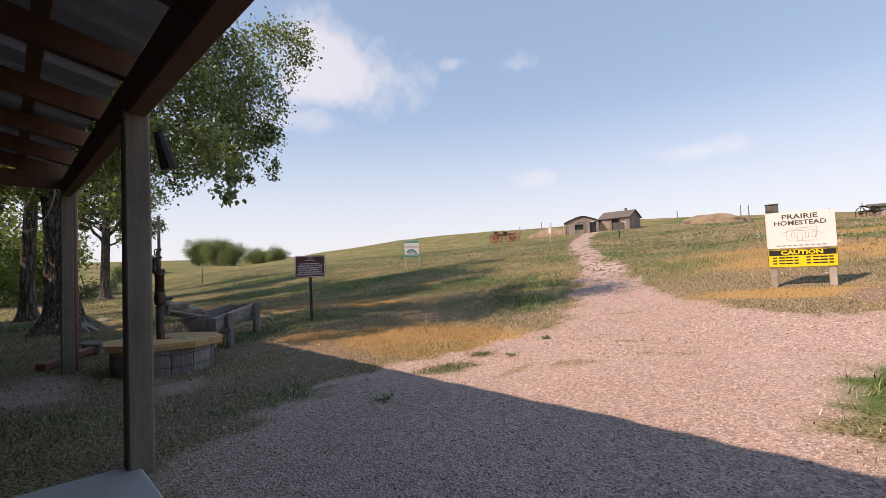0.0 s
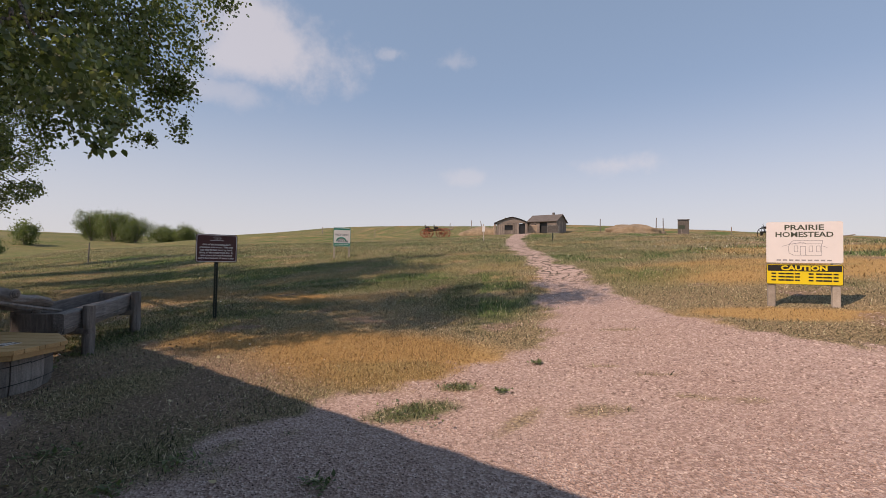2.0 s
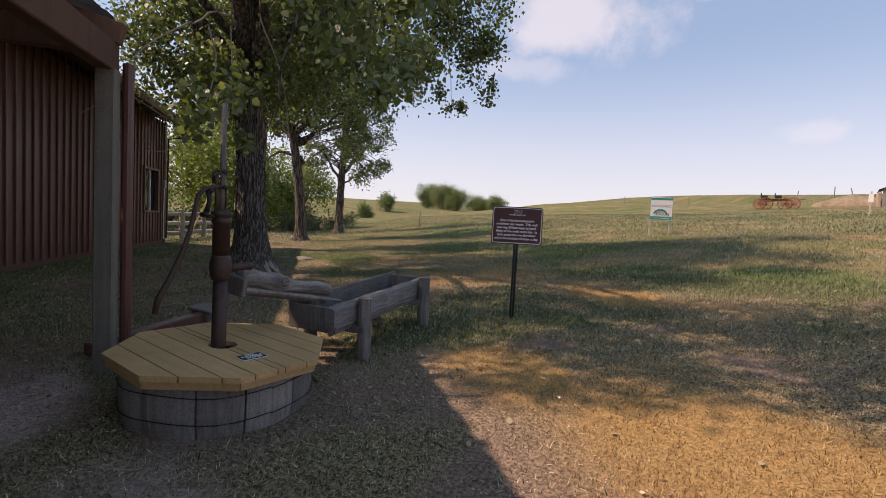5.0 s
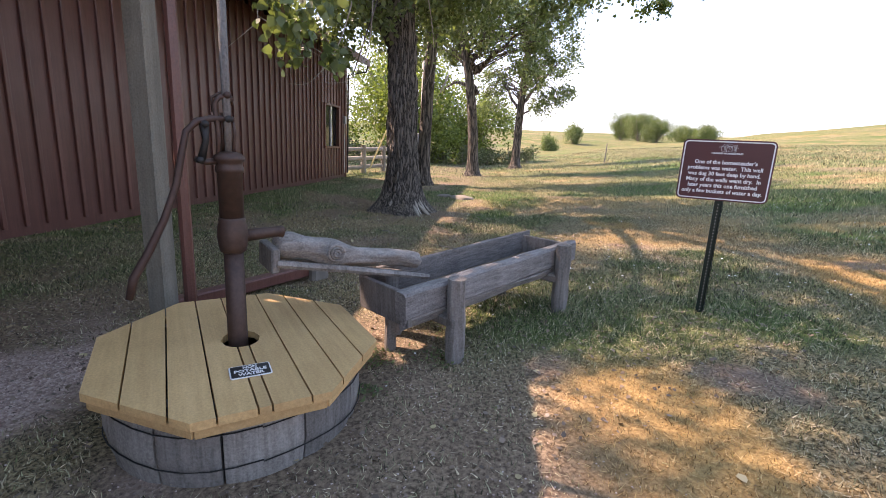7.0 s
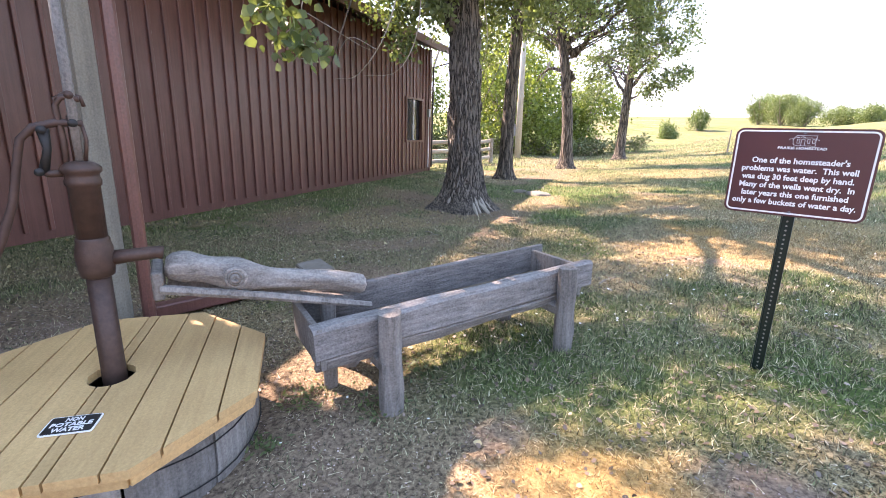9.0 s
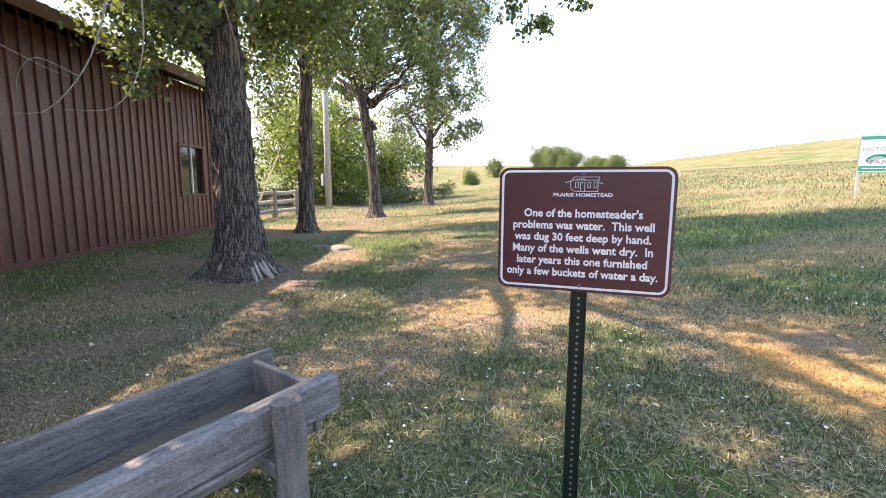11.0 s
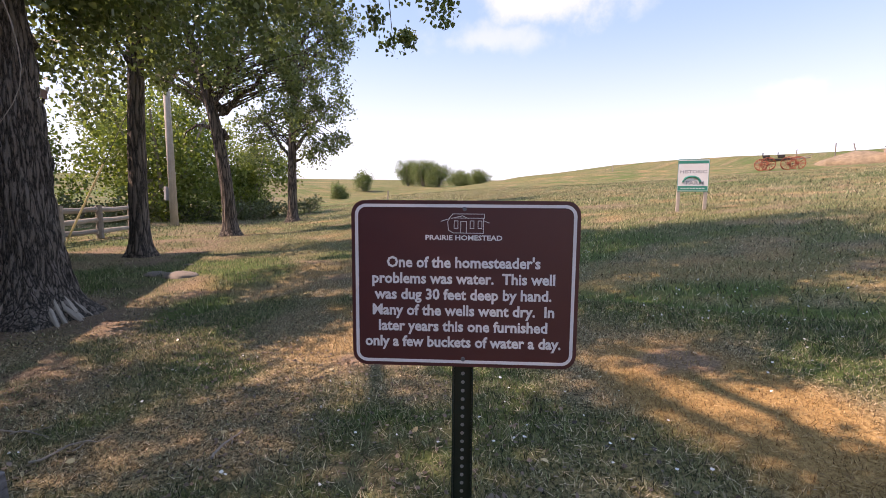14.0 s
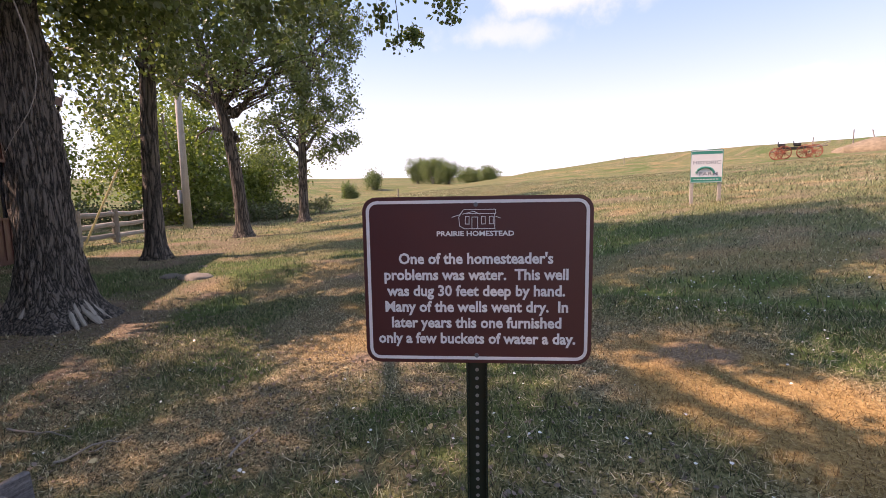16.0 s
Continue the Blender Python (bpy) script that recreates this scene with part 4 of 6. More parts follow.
for k, (ang, ln) in enumerate(((-48, 0.5), (-35, 0.62), (-24, 0.56), (-14, 0.72), (-5, 0.66), (4, 0.8), (13, 0.7), (22, 0.82), (31, 0.68), (41, 0.72), (52, 0.55), (63, 0.5))):
    c, s = math.cos(radians(ang)), math.sin(radians(ang))
    q = [(c * 0.42, s * 0.42, 0.34), (c * 0.55, s * 0.55, 0.17), (c * (ln - 0.06), s * (ln - 0.06), 0.06), (c * (ln + 0.08), s * (ln + 0.08), -0.03)]
    part("root", tube(q, [0.015, 0.032, 0.034, 0.018], 8, rough=0.25), ROCK, old_tree, "pale bare root")
TB = on_ground(-18.7, 12.95)
tree((-18.7, 12.95), 10, 0.25, (0.5, 0.4), [
    ((0, 0, 5.2), (2.2, 1.5, 8.5), 0.13, 0.2), ((0.1, 0.1, 4.8), (-2.0, 0.6, 8.2), 0.12, 0.2), ((0.2, 0.2, 6), (0.3, -1.8, 9.5), 0.1, 0.2)], [
    ((0, 0, 9.5), (3.2, 3.0, 3.2)), ((1.2, 1.0, 6.0), (1.6, 1.5, 1.2)), ((-1.5, 0.6, 6.0), (1.5, 1.4, 1.2)), ((-0.6, -0.6, 4.6), (0.9, 0.9, 0.9))], 21000, 0.11, 22, "tall cottonwood with a straight dark trunk")
tree((-23.3, 17.75), 10, 0.28, (-1.0, -1.6), [
    ((-0.02, 0, 4.0), (-2.4, -0.7, 4.1), 0.13, 0.55), ((-0.1, 0, 5.0), (-2.9, -1.0, 9.0), 0.17, -0.3), ((-0.1, 0, 5.0), (2.6, 1.6, 7.0), 0.12, 0.3), ((-0.2, 0, 6), (1.4, 1.0, 11), 0.14, 0.1)], [
    ((-0.5, 0, 10.0), (3.4, 3.2, 3.6)), ((2.3, 1.6, 6.6), (1.8, 1.6, 1.5)), ((-2.4, -0.8, 6.8), (1.7, 1.5, 1.6)), ((0.5, 0.4, 6.6), (1.5, 1.4, 1.0)), ((1.7, 1.2, 4.9), (1.0, 1.0, 0.9))], 21000, 0.115, 23, "leaning cottonwood with forked limbs")
tree((-29.8, 24.9), 12.5, 0.29, (0.3, 0.5), [
    ((0, 0, 4.2), (2.4, 2.0, 7.5), 0.13, 0.2), ((0, 0, 3.8), (-1.9, -1.3, 6.8), 0.11, 0.2), ((0, 0, 3.6), (1.8, 1.5, 4.4), 0.08, 0.2), ((0.1, 0.1, 6), (1.0, 0.8, 11.5), 0.1, 0.1)], [
    ((0.2, 0.3, 10.2), (2.7, 2.7, 4.2)), ((0.0, 0.2, 14.2), (2.6, 2.6, 2.8)), ((1.5, 1.2, 5.6), (1.9, 1.8, 1.6)), ((-1.6, -1.2, 5.8), (1.6, 1.5, 1.5)), ((1.3, 1.2, 4.3), (0.8, 0.8, 0.8)), ((-1.7, -1.2, 4.2), (0.9, 0.9, 0.8)), ((1.9, 1.6, 7.6), (1.5, 1.4, 1.4)), ((1.7, 2.0, 11.6), (1.8, 1.8, 2.4))], 25000, 0.125, 24, "slender cottonwood with low hanging leaves")


def bush(at, radius, tall, count, leaf, mat, seed, label, name="shrub", group=""):
    random.seed(seed)
    b = on_ground(*at)
    t = thing(name, Matrix.Translation(b), label, "bush", group)
    for k in range(6):
        a = random.uniform(0, 6.28)
        part("stem", tube(bend((0, 0, -0.1), (math.cos(a) * radius * 0.6, math.sin(a) * radius * 0.6, tall * 0.7), 0.1, 4), [0.02 * tall * (1 - i / 6) for i in range(5)], 6), TWIG, t)
    cl = [((random.uniform(-0.5, 0.5) * radius, random.uniform(-0.5, 0.5) * radius, tall * random.uniform(0.2, 0.66)), (radius * random.uniform(0.35, 0.6), radius * random.uniform(0.4, 0.65), tall * random.uniform(0.24, 0.34))) for _ in range(15)]
    leaves("foliage", cl, count, leaf, mat, t, seed, 0.0)
    return t


# thicket behind the tree row, by the rail fence
for k, (x, y, r, h) in enumerate([(-42, 13, 5, 12), (-39, 21, 4.5, 10), (-45, 22, 5, 12), (-43, 29, 4, 8), (-37, 9, 4, 11), (-47, 8, 5, 13), (-34, 4, 4, 11)]):
    bush((x, y), r, h, 12000, 0.2, LEAF_FAR, 40 + k, "tall bright green tree thicket behind a rail fence", "thicket_tree", "thicket behind the fence")
for k in range(16):
    bush((-37.5 + random.uniform(-1.2, 1.2) - k * 0.1, 10.5 + k * 1.45), 1.3, 1.6, 700, 0.14, LEAF_SAGE, 60 + k, "low grey-green shrub at the thicket's edge", "shrub", "low shrubs")
# shrubs and saplings out on the prairie
for k, (x, y, r, h, n) in enumerate([(-83, 77, 1.9, 4.4, 1200), (-101, 110, 4.2, 8.5, 3500), (-93, 108, 4.5, 8.0, 3500), (-88, 109, 4.0, 6.5, 2500), (-80, 108, 4.0, 4.6, 2500), (-73, 107, 3.5, 3.6, 1500), (-70, 60, 1.5, 3.0, 700)]):
    bush((x, y), r, h, int(n * 4.2), 0.21, LEAF_PLAIN, 90 + k, "round green shrub far out on the prairie", "prairie_shrub", "shrubs on the plain")

# ---- the well ----
WELL = Vector((-5.2, 5.866, 0))
WELL.z = float(smooth_height(WELL.x, WELL.y))
LID = 0.43 - WELL.z
WELL_TURN = 4.0
random.seed(5)
well = thing("well_curb", Matrix.Translation(WELL) @ pose(0, 0, 0, 0, 0, WELL_TURN), "round well curb of grey wooden staves bound with wire", "well")
R_CURB = 0.625


def stave(a0, a1, h):
    """One curved barrel stave between two bearings, bulging a little at half height."""
    bm = bmesh.new()
    rows = []
    for z in (-0.22, 0.0, h * 0.35, h * 0.7, h):
        bulge = 0.022 * math.sin(math.pi * min(1, max(0, z / h)))
        row = []
        for k in range(7):
            a = radians(a0 + (a1 - a0) * k / 6)
            r = R_CURB + bulge - (0.009 if k in (0, 6) else 0.0) + random.uniform(-0.0015, 0.0015)
            row.append((bm.verts.new((math.cos(a) * r, math.sin(a) * r, z)), bm.verts.new((math.cos(a) * (r - 0.05), math.sin(a) * (r - 0.05), z))))
        rows.append(row)
    for r0, r1 in zip(rows, rows[1:]):
        for k in range(6):
            bm.faces.new((r0[k][0], r0[k + 1][0], r1[k + 1][0], r1[k][0]))
            bm.faces.new((r0[k][1], r1[k][1], r1[k + 1][1], r0[k + 1][1]))
        for k in (0, 6):
            bm.faces.new((r0[k][0], r1[k][0], r1[k][1], r0[k][1]))
    for row in (rows[0], rows[-1]):
        for k in range(6):
            bm.faces.new((row[k][0], row[k][1], row[k + 1][1], row[k + 1][0]))
    return bm


bearing = -74.0
while bearing < 286.0:
    wide = min(random.choice((20, 26, 33, 38)), 286.0 - bearing)
    if 286.0 - bearing - wide < 12:
        wide = 286.0 - bearing
    part("stave", stave(bearing + 0.5, bearing + wide - 0.5, LID - 0.04 + random.uniform(-0.012, 0.0)), STAVE, well)
    bearing += wide
for z in (LID - 0.16, LID - 0.33):
    ring = [(math.cos(radians(10 * k)) * (R_CURB + 0.024), math.sin(radians(10 * k)) * (R_CURB + 0.024), z + 0.01 * math.sin(0.9 * k)) for k in range(37)]
    part("wire", tube(ring, 0.0035, 6), DARK_IRON, well, "thin binding wire")
lid = thing("wooden_cover", Matrix.Translation(WELL + Vector((0, 0, LID))) @ pose(0, 0, 0, 0, 0, WELL_TURN) @ Matrix.Diagonal((1.05, 0.945, 1, 1)), "octagonal lid of new yellow pine planks with a round hole", "cover")
R_LID = 0.775
oct_pts = [Vector((math.cos(radians(22.5 + 45 * k)) * R_LID, math.sin(radians(22.5 + 45 * k)) * R_LID)) for k in range(8)]
flat = R_LID * math.cos(radians(22.5))


def cut_plank(y0, y1, t=0.038, hole=0.105):
    """The slice of the octagon between two lines, with the hole's share cut away."""
    half = lambda y: min(flat, R_LID * math.sin(radians(22.5)) + (flat - abs(y)))
    outline_x = lambda y: half(y)
    ys = sorted({y0, y1, *[y for y in (-R_LID * math.sin(radians(22.5)), R_LID * math.sin(radians(22.5))) if y0 < y < y1], *[float(v) for v in np.linspace(-hole, hole, 13) if y0 < v < y1]})
    bm = bmesh.new()
    for side in (-1, 1) if y0 < hole and y1 > -hole else (0,):
        lo, hi = [], []
        for y in ys:
            inner = math.sqrt(max(0, hole * hole - y * y))
            xa, xb = (-outline_x(y), outline_x(y)) if side == 0 else ((-outline_x(y), -inner) if side < 0 else (inner, outline_x(y)))
            lo.append((xa, y))
            hi.append((xb, y))
        prism(hi + lo[::-1], -t, 0, bm)
    bmesh.ops.remove_doubles(bm, verts=bm.verts, dist=1e-5)
    return bm


edges_y = [-flat, -0.555, -0.375, -0.195, -0.03, 0.03, 0.205, 0.385, 0.56, flat]
for y0, y1 in zip(edges_y, edges_y[1:]):
    part("plank", cut_plank(y0 + 0.0045, y1 - 0.0045), NEW_WOOD, lid)
for k in range(8):
    q0, q1 = oct_pts[k] * 0.985, oct_pts[(k + 1) % 8] * 0.985
    mid = (q0 + q1) / 2
    ang = math.degrees(math.atan2(q1.y - q0.y, q1.x - q0.x))
    part("edge_board", box((q1 - q0).length - 0.02, 0.03, 0.05, (mid.x * 0.965, mid.y * 0.965, -0.066), (0, 0, ang), bevel=0.003), NEW_WOOD, lid)
plate = thing("water_notice", Matrix.Translation(Vector((-4.79, 5.885, 0.434))) @ pose(0, 0, 0, 0, 0, 92), "small black notice plate with white lettering on the lid", "sign")
part("panel", prism(rounded(0.185, 0.125, 0.012), -0.002, 0.002), SIGN_WHITE, plate, "white edge")
part("field", prism(rounded(0.172, 0.112, 0.008), 0.002, 0.0035), SIGN_SHADE_BLACK, plate)
for i, w in enumerate(("NON", "POTABLE", "WATER")):
    words("lettering", w, 0.036, SIGN_WHITE, plate, (0, 0.033 - 0.034 * i, 0.0042), (0.062, 0.145, 0.115)[i], 0.001)

# ---- the hand pump ----
HANDLE = plain("rust_brown_iron", (0.07, 0.038, 0.03), 0.6, 0.2, 0.3, 25, 0.3)
pump = thing("hand_pump", Matrix.Translation(Vector((-5.25, 5.855, 0.43))) @ pose(0, 0, 0, 0, 0, 104), "rusty cast-iron hand pump with a long curved handle", "pump")
part("pipe", lathe([(0.052, -0.35), (0.052, 0.0), (0.05, 0.5)], 20), IRON, pump, smooth=True)
part("collar", lathe([(0.05, 0.48), (0.066, 0.49), (0.072, 0.52), (0.078, 0.57), (0.074, 0.62), (0.066, 0.645), (0.068, 0.66), (0.06, 0.67)], 20), IRON, pump, smooth=True)
part("barrel", lathe([(0.06, 0.66), (0.061, 0.9), (0.068, 0.905), (0.07, 0.925), (0.064, 0.94), (0.064, 0.955), (0.076, 0.965), (0.076, 0.985), (0.05, 1.005), (0.02, 1.01)], 22), IRON, pump, smooth=True)
part("spout", tube([(0.04, 0, 0.565), (0.15, 0, 0.57), (0.24, 0, 0.575), (0.27, 0, 0.57)], [0.036, 0.032, 0.03, 0.034], 14), IRON, pump, smooth=True)
br = tube([(-0.05, 0, 0.96), (-0.11, 0, 0.955), (-0.15, 0, 0.97)], 0.016, 8)
tube([(-0.05, 0, 0.95), (-0.045, 0, 1.1), (-0.055, 0, 1.24), (-0.03, 0, 1.275), (0.03, 0, 1.27)], 0.013, 8, br)
tube([(-0.02, 0.02, 1.0), (-0.02, 0.02, 1.2)], 0.009, 8, br)
tube([(-0.055, 0.03, 1.2), (-0.06, 0.03, 1.27), (-0.02, 0.03, 1.295), (0.03, 0.03, 1.28), (0.04, 0.03, 1.24)], 0.009, 8, br)
tube([(0.0, -0.03, 1.285), (0.0, 0.03, 1.285)], 0.017, 10, br)
tube([(0.02, 0, 1.0), (0.035, 0, 1.1), (0.025, 0, 1.17)], 0.008, 8, br)
part("bracket", br, IRON, pump, smooth=True)
part("link", tube([(-0.13, 0, 0.965), (-0.105, 0, 1.06), (-0.11, 0, 1.14)], [0.02, 0.015, 0.024], 10), DARK_IRON, pump, smooth=True)
for y, z in ((-0.11, 1.14), (0.0, 1.17), (-0.14, 0.965)):
    part("bolt", tube([(y, -0.035, z), (y, 0.035, z)], 0.017, 10), DARK_IRON, pump, smooth=True)
part("handle", tube([(0.03, 0, 1.17), (-0.06, 0, 1.17), (-0.14, 0, 1.15), (-0.19, 0, 1.1), (-0.215, 0, 1.0), (-0.25, 0, 0.84), (-0.31, 0, 0.68), (-0.39, 0, 0.52), (-0.46, 0, 0.40), (-0.485, 0, 0.30)],
                    [0.014, 0.017, 0.017, 0.016, 0.016, 0.017, 0.018, 0.019, 0.021, 0.017], 10), HANDLE, pump, "rust-brown iron handle", smooth=True)
part("rod", tube([(0.0, 0, 1.0), (0.0, 0, 1.3), (0.0, 0, 1.78)], [0.016, 0.02, 0.021], 10), GREY_WOOD, pump, "weathered wooden pump rod", smooth=True)

# ---- the trough ----
random.seed(9)
t_dir = Vector((-0.308, 0.951, 0))
t_back = Vector((-0.951, -0.308, 0))
t_at = Vector((-5.16, 6.84, 0.37))
trough = thing("watering_trough", Matrix(((t_dir.x, t_back.x, 0, t_at.x), (t_dir.y, t_back.y, 0, t_at.y), (0, 0, 1, t_at.z), (0, 0, 0, 1))) @ pose(0, 0, 0, 0, -3.4, 0), "weathered grey plank watering trough on round legs", "trough")
L_T = 1.98
LITTER = plain("dry_litter", (0.16, 0.12, 0.085), 1.0, 0, 0.5, 60, 1.0)


def worn_plank(lx, ly, lz, at, rot=(0, 0, 0), cuts=14):
    bm = bmesh.new()
    bmesh.ops.create_cube(bm, size=1)
    bmesh.ops.scale(bm, vec=(lx, ly, lz), verts=bm.verts)
    bmesh.ops.subdivide_edges(bm, edges=[e for e in bm.edges if abs(e.verts[0].co.x - e.verts[1].co.x) > lx / 2], cuts=cuts)
    bmesh.ops.bevel(bm, geom=[e for e in bm.edges if abs(e.verts[0].co.x - e.verts[1].co.x) > 1e-6], offset=min(ly, lz) * 0.18, segments=1, affect="EDGES")
    for v in bm.verts:
        q = Vector((v.co.x * 3.0, v.co.y * 9, v.co.z * 9 + at[2]))
        v.co += Vector((0, noise.noise(q) * 0.009, noise.noise(q + Vector((7, 1, 3))) * 0.014))
    bmesh.ops.transform(bm, matrix=pose(*at, *rot), verts=bm.verts)
    return bm


part("front_plank", worn_plank(L_T + 0.05, 0.10, 0.19, (L_T / 2, 0.035, 0.145)), GREY_WOOD_X, trough)
part("front_plank", worn_plank(L_T - 0.06, 0.035, 0.085, (L_T / 2 - 0.05, 0.03, 0.02), (28, 0, 0)), GREY_WOOD_X, trough, "paler lower edge board")
part("back_plank", worn_plank(L_T, 0.04, 0.24, (L_T / 2, 0.50, 0.14)), GREY_WOOD_X, trough)
part("floor_plank", worn_plank(L_T - 0.06, 0.46, 0.03, (L_T / 2, 0.26, 0.03)), GREY_WOOD_X, trough)
for x in (0.012, L_T - 0.1):
    part("end_plank", box(0.035, 0.52, 0.23, (x, 0.25, 0.12), bevel=0.004, wobble=0.003), GREY_WOOD, trough)
part("litter", box(L_T - 0.2, 0.42, 0.02, (L_T / 2, 0.26, 0.055), wobble=0.004), LITTER, trough, "dry leaves lying inside")
for x, y, top in ((0.34, -0.085, 0.275), (1.66, -0.085, 0.275), (0.34, 0.585, 0.2), (1.66, 0.585, 0.2)):
    pts = [(x + 0.004 * k, y, -0.62 + (0.62 + top) * k / 6) for k in range(7)]
    lb = tube(pts, [0.07, 0.069, 0.067, 0.067, 0.065, 0.066, 0.063], 13, rough=0.11)
    part("leg", lb, GREY_WOOD, trough, "split cedar leg")
part("cross_bar", box(0.09, 0.75, 0.07, (0.34, 0.25, -0.03), bevel=0.01), GREY_WOOD, trough)
part("cross_bar", box(0.09, 0.75, 0.07, (1.66, 0.25, -0.03), bevel=0.01), GREY_WOOD, trough)

flume = thing("log_flume", Matrix.Translation(Vector((-5.42, 6.08, 0.90))), "bleached hollow log flume leading from the pump", "log")


def gnarled_log(p0, p1, rings=44, seg=26):
    """A worn log with lumps, a swollen knot and deep cracks along the grain."""
    p0, p1 = Vector(p0), Vector(p1)
    d = (p1 - p0).normalized()
    side = d.cross(Vector((0, 0, 1))).normalized()
    up = side.cross(d)
    verts, faces = [], []
    for i in range(rings + 1):
        t = i / rings
        c = p0.lerp(p1, t) + up * (0.012 * math.sin(9 * t + 0.5))
        base = 0.066 + 0.03 * math.exp(-((t - 0.33) / 0.09) ** 2) + 0.016 * math.exp(-((t - 0.08) / 0.05) ** 2) - 0.008 * t - (0.02 if i in (0, rings) else 0)
        for k in range(seg):
            a = 2 * math.pi * k / seg
            q = Vector((math.cos(a) * 2.2, math.sin(a) * 2.2, t * 3.2))
            r = base * (1 + 0.16 * noise.noise(q)) + 0.012 * noise.noise(Vector((math.cos(a) * 6, math.sin(a) * 6, t * 5)))
            r -= 0.014 * max(0, noise.noise(Vector((a * 4.0, t * 1.5, 3.0))))
            verts.append(c + side * math.cos(a) * r * 1.05 + up * math.sin(a) * r)
    for i in range(rings):
        for k in range(seg):
            j = (k + 1) % seg
            faces.append((i * seg + k, i * seg + j, (i + 1) * seg + j, (i + 1) * seg + k))
    faces.append(tuple(range(seg))[::-1])
    faces.append(tuple(rings * seg + k for k in range(seg)))
    return [tuple(v) for v in verts], faces


log = pydata("log", *gnarled_log((0.0, 0, 0), (-0.20, 1.02, -0.215)), LOG_WOOD, smooth=True)
log.parent = flume
for r in (0.05, 0.034, 0.018):
    kn = [(0.012 + (0.055 - r) * 0.5 + 0.075, 0.35 + r * math.cos(radians(30 * k)), -0.05 + r * math.sin(radians(30 * k))) for k in range(13)]
    part("knot", tube(kn, 0.009, 6, rough=0.15), LOG_WOOD, flume, smooth=True)
part("side_plank", tube([Vector((0.10, 0.0, -0.09)), Vector((0.0, 0.5, -0.19)), Vector((-0.07, 1.05, -0.30))], [0.024, 0.023, 0.02], 6, rough=0.05), GREY_WOOD, flume)
part("side_plank", tube([Vector((-0.08, -0.02, -0.11)), Vector((-0.2, 0.95, -0.31))], [0.035, 0.03], 6, rough=0.05), GREY_WOOD, flume)
part("end_block", box(0.2, 0.05, 0.15, (0.02, -0.03, -0.06), (0, 8, 15), bevel=0.008), GREY_WOOD, flume)
part("prop", tube([Vector((-0.14, 0.8, -0.26)), Vector((-0.15, 0.8, -0.9))], 0.045, 10, rough=0.07), GREY_WOOD, flume)
bar = thing("timber_bar", Matrix.Translation(on_ground(-7.62, 6.73)), "dark old timber with a grey block on its end", "timber")
part("bar", box(0.13, 1.45, 0.11, (0.36, -0.68, 0.08), (2, 0, 27), bevel=0.012), SIDING, bar)
part("block_top", box(0.34, 0.28, 0.04, (0, 0, 0.19), (4, 5, 27), bevel=0.012), STONE, bar, "grey concrete block")
part("block_side", box(0.11, 0.22, 0.20, (0.10, 0.04, 0.08), (0, 0, 27), bevel=0.03), STONE, bar)
part("block_side", box(0.05, 0.22, 0.20, (-0.12, -0.04, 0.08), (0, 0, 27), bevel=0.02), STONE, bar)


# ---- signs ----


def plane_at(centre, xdir):
    x = Vector((*xdir, 0)).normalized()
    z = Vector((x.y, -x.x, 0))
    return Matrix(((x.x, 0, z.x, centre[0]), (x.y, 0, z.y, centre[1]), (0, 1, 0, centre[2]), (0, 0, 0, 1)))


def cabin_lines(parent, k, at, mat, z, t=0.0016):
    """The line drawing of a low cabin used on the place's signs."""
    def line(pts, closed=False):
        pts = [Vector((at[0] + p[0] * k, at[1] + p[1] * k, z)) for p in pts]
        if closed:
            pts.append(pts[0])
        for a, b in zip(pts, pts[1:]):
            d = b - a
            part("drawn_line", box(d.length + t, t, 0.0012, ((a.x + b.x) / 2, (a.y + b.y) / 2, z), (0, 0, math.degrees(math.atan2(d.y, d.x)))), mat, parent)
    line([(-1.25, 0.12), (-0.85, 0.25), (-0.62, 0.52), (1.05, 0.52), (1.05, 0.3), (-0.6, 0.3)])
    line([(-0.7, 0.45), (-0.9, 0.1), (-0.85, -0.35), (-0.6, -0.5), (1.0, -0.5), (1.0, 0.3)])
    line([(-0.7, 0.28), (-0.1, 0.42), (0.2, 0.28)])
    for x in (-0.55, 0.3, 0.72):
        line([(x, -0.25), (x, 0.15), (x + 0.2, 0.15), (x + 0.2, -0.25)], True)
    line([(-0.2, -0.5), (-0.2, 0.12), (0.1, 0.12), (0.1, -0.5)])
    line([(1.05, 0.15), (1.3, 0.05)])


ms = thing("well_story_sign", plane_at((-4.905, 9.374, 1.437), (0.81, 0.586)) @ Matrix.Diagonal((1.035, 1.03, 1, 1)), "maroon metal sign about the homestead well on a green post", "sign")
panel = part("panel", prism(rounded(0.61, 0.457, 0.038), -0.003, 0.0), SIGN_BROWN, ms, "maroon painted panel")
part("border", rim(0.59, 0.437, 0.03, 0.0085, 0.0, 0.0012), SIGN_WHITE, ms, "white border line")
lines = ["One of the homesteader's", "problems was water.  This well", "was dug 30 feet deep by hand.", "Many of the wells went dry.  In", "later years this one furnished", "only a few buckets of water a day."]
widths = [0.412, 0.492, 0.478, 0.492, 0.458, 0.533]
for i, (txt, w) in enumerate(zip(lines, widths)):
    words("lettering", txt, 0.041, SIGN_WHITE, ms, (-0.003, 0.0605 - 0.0441 * i, 0.0012), w, 0.0012)
words("heading", "PRAIRIE HOMESTEAD", 0.0185, SIGN_WHITE, ms, (-0.002, 0.1285, 0.0012), 0.205, 0.0005)
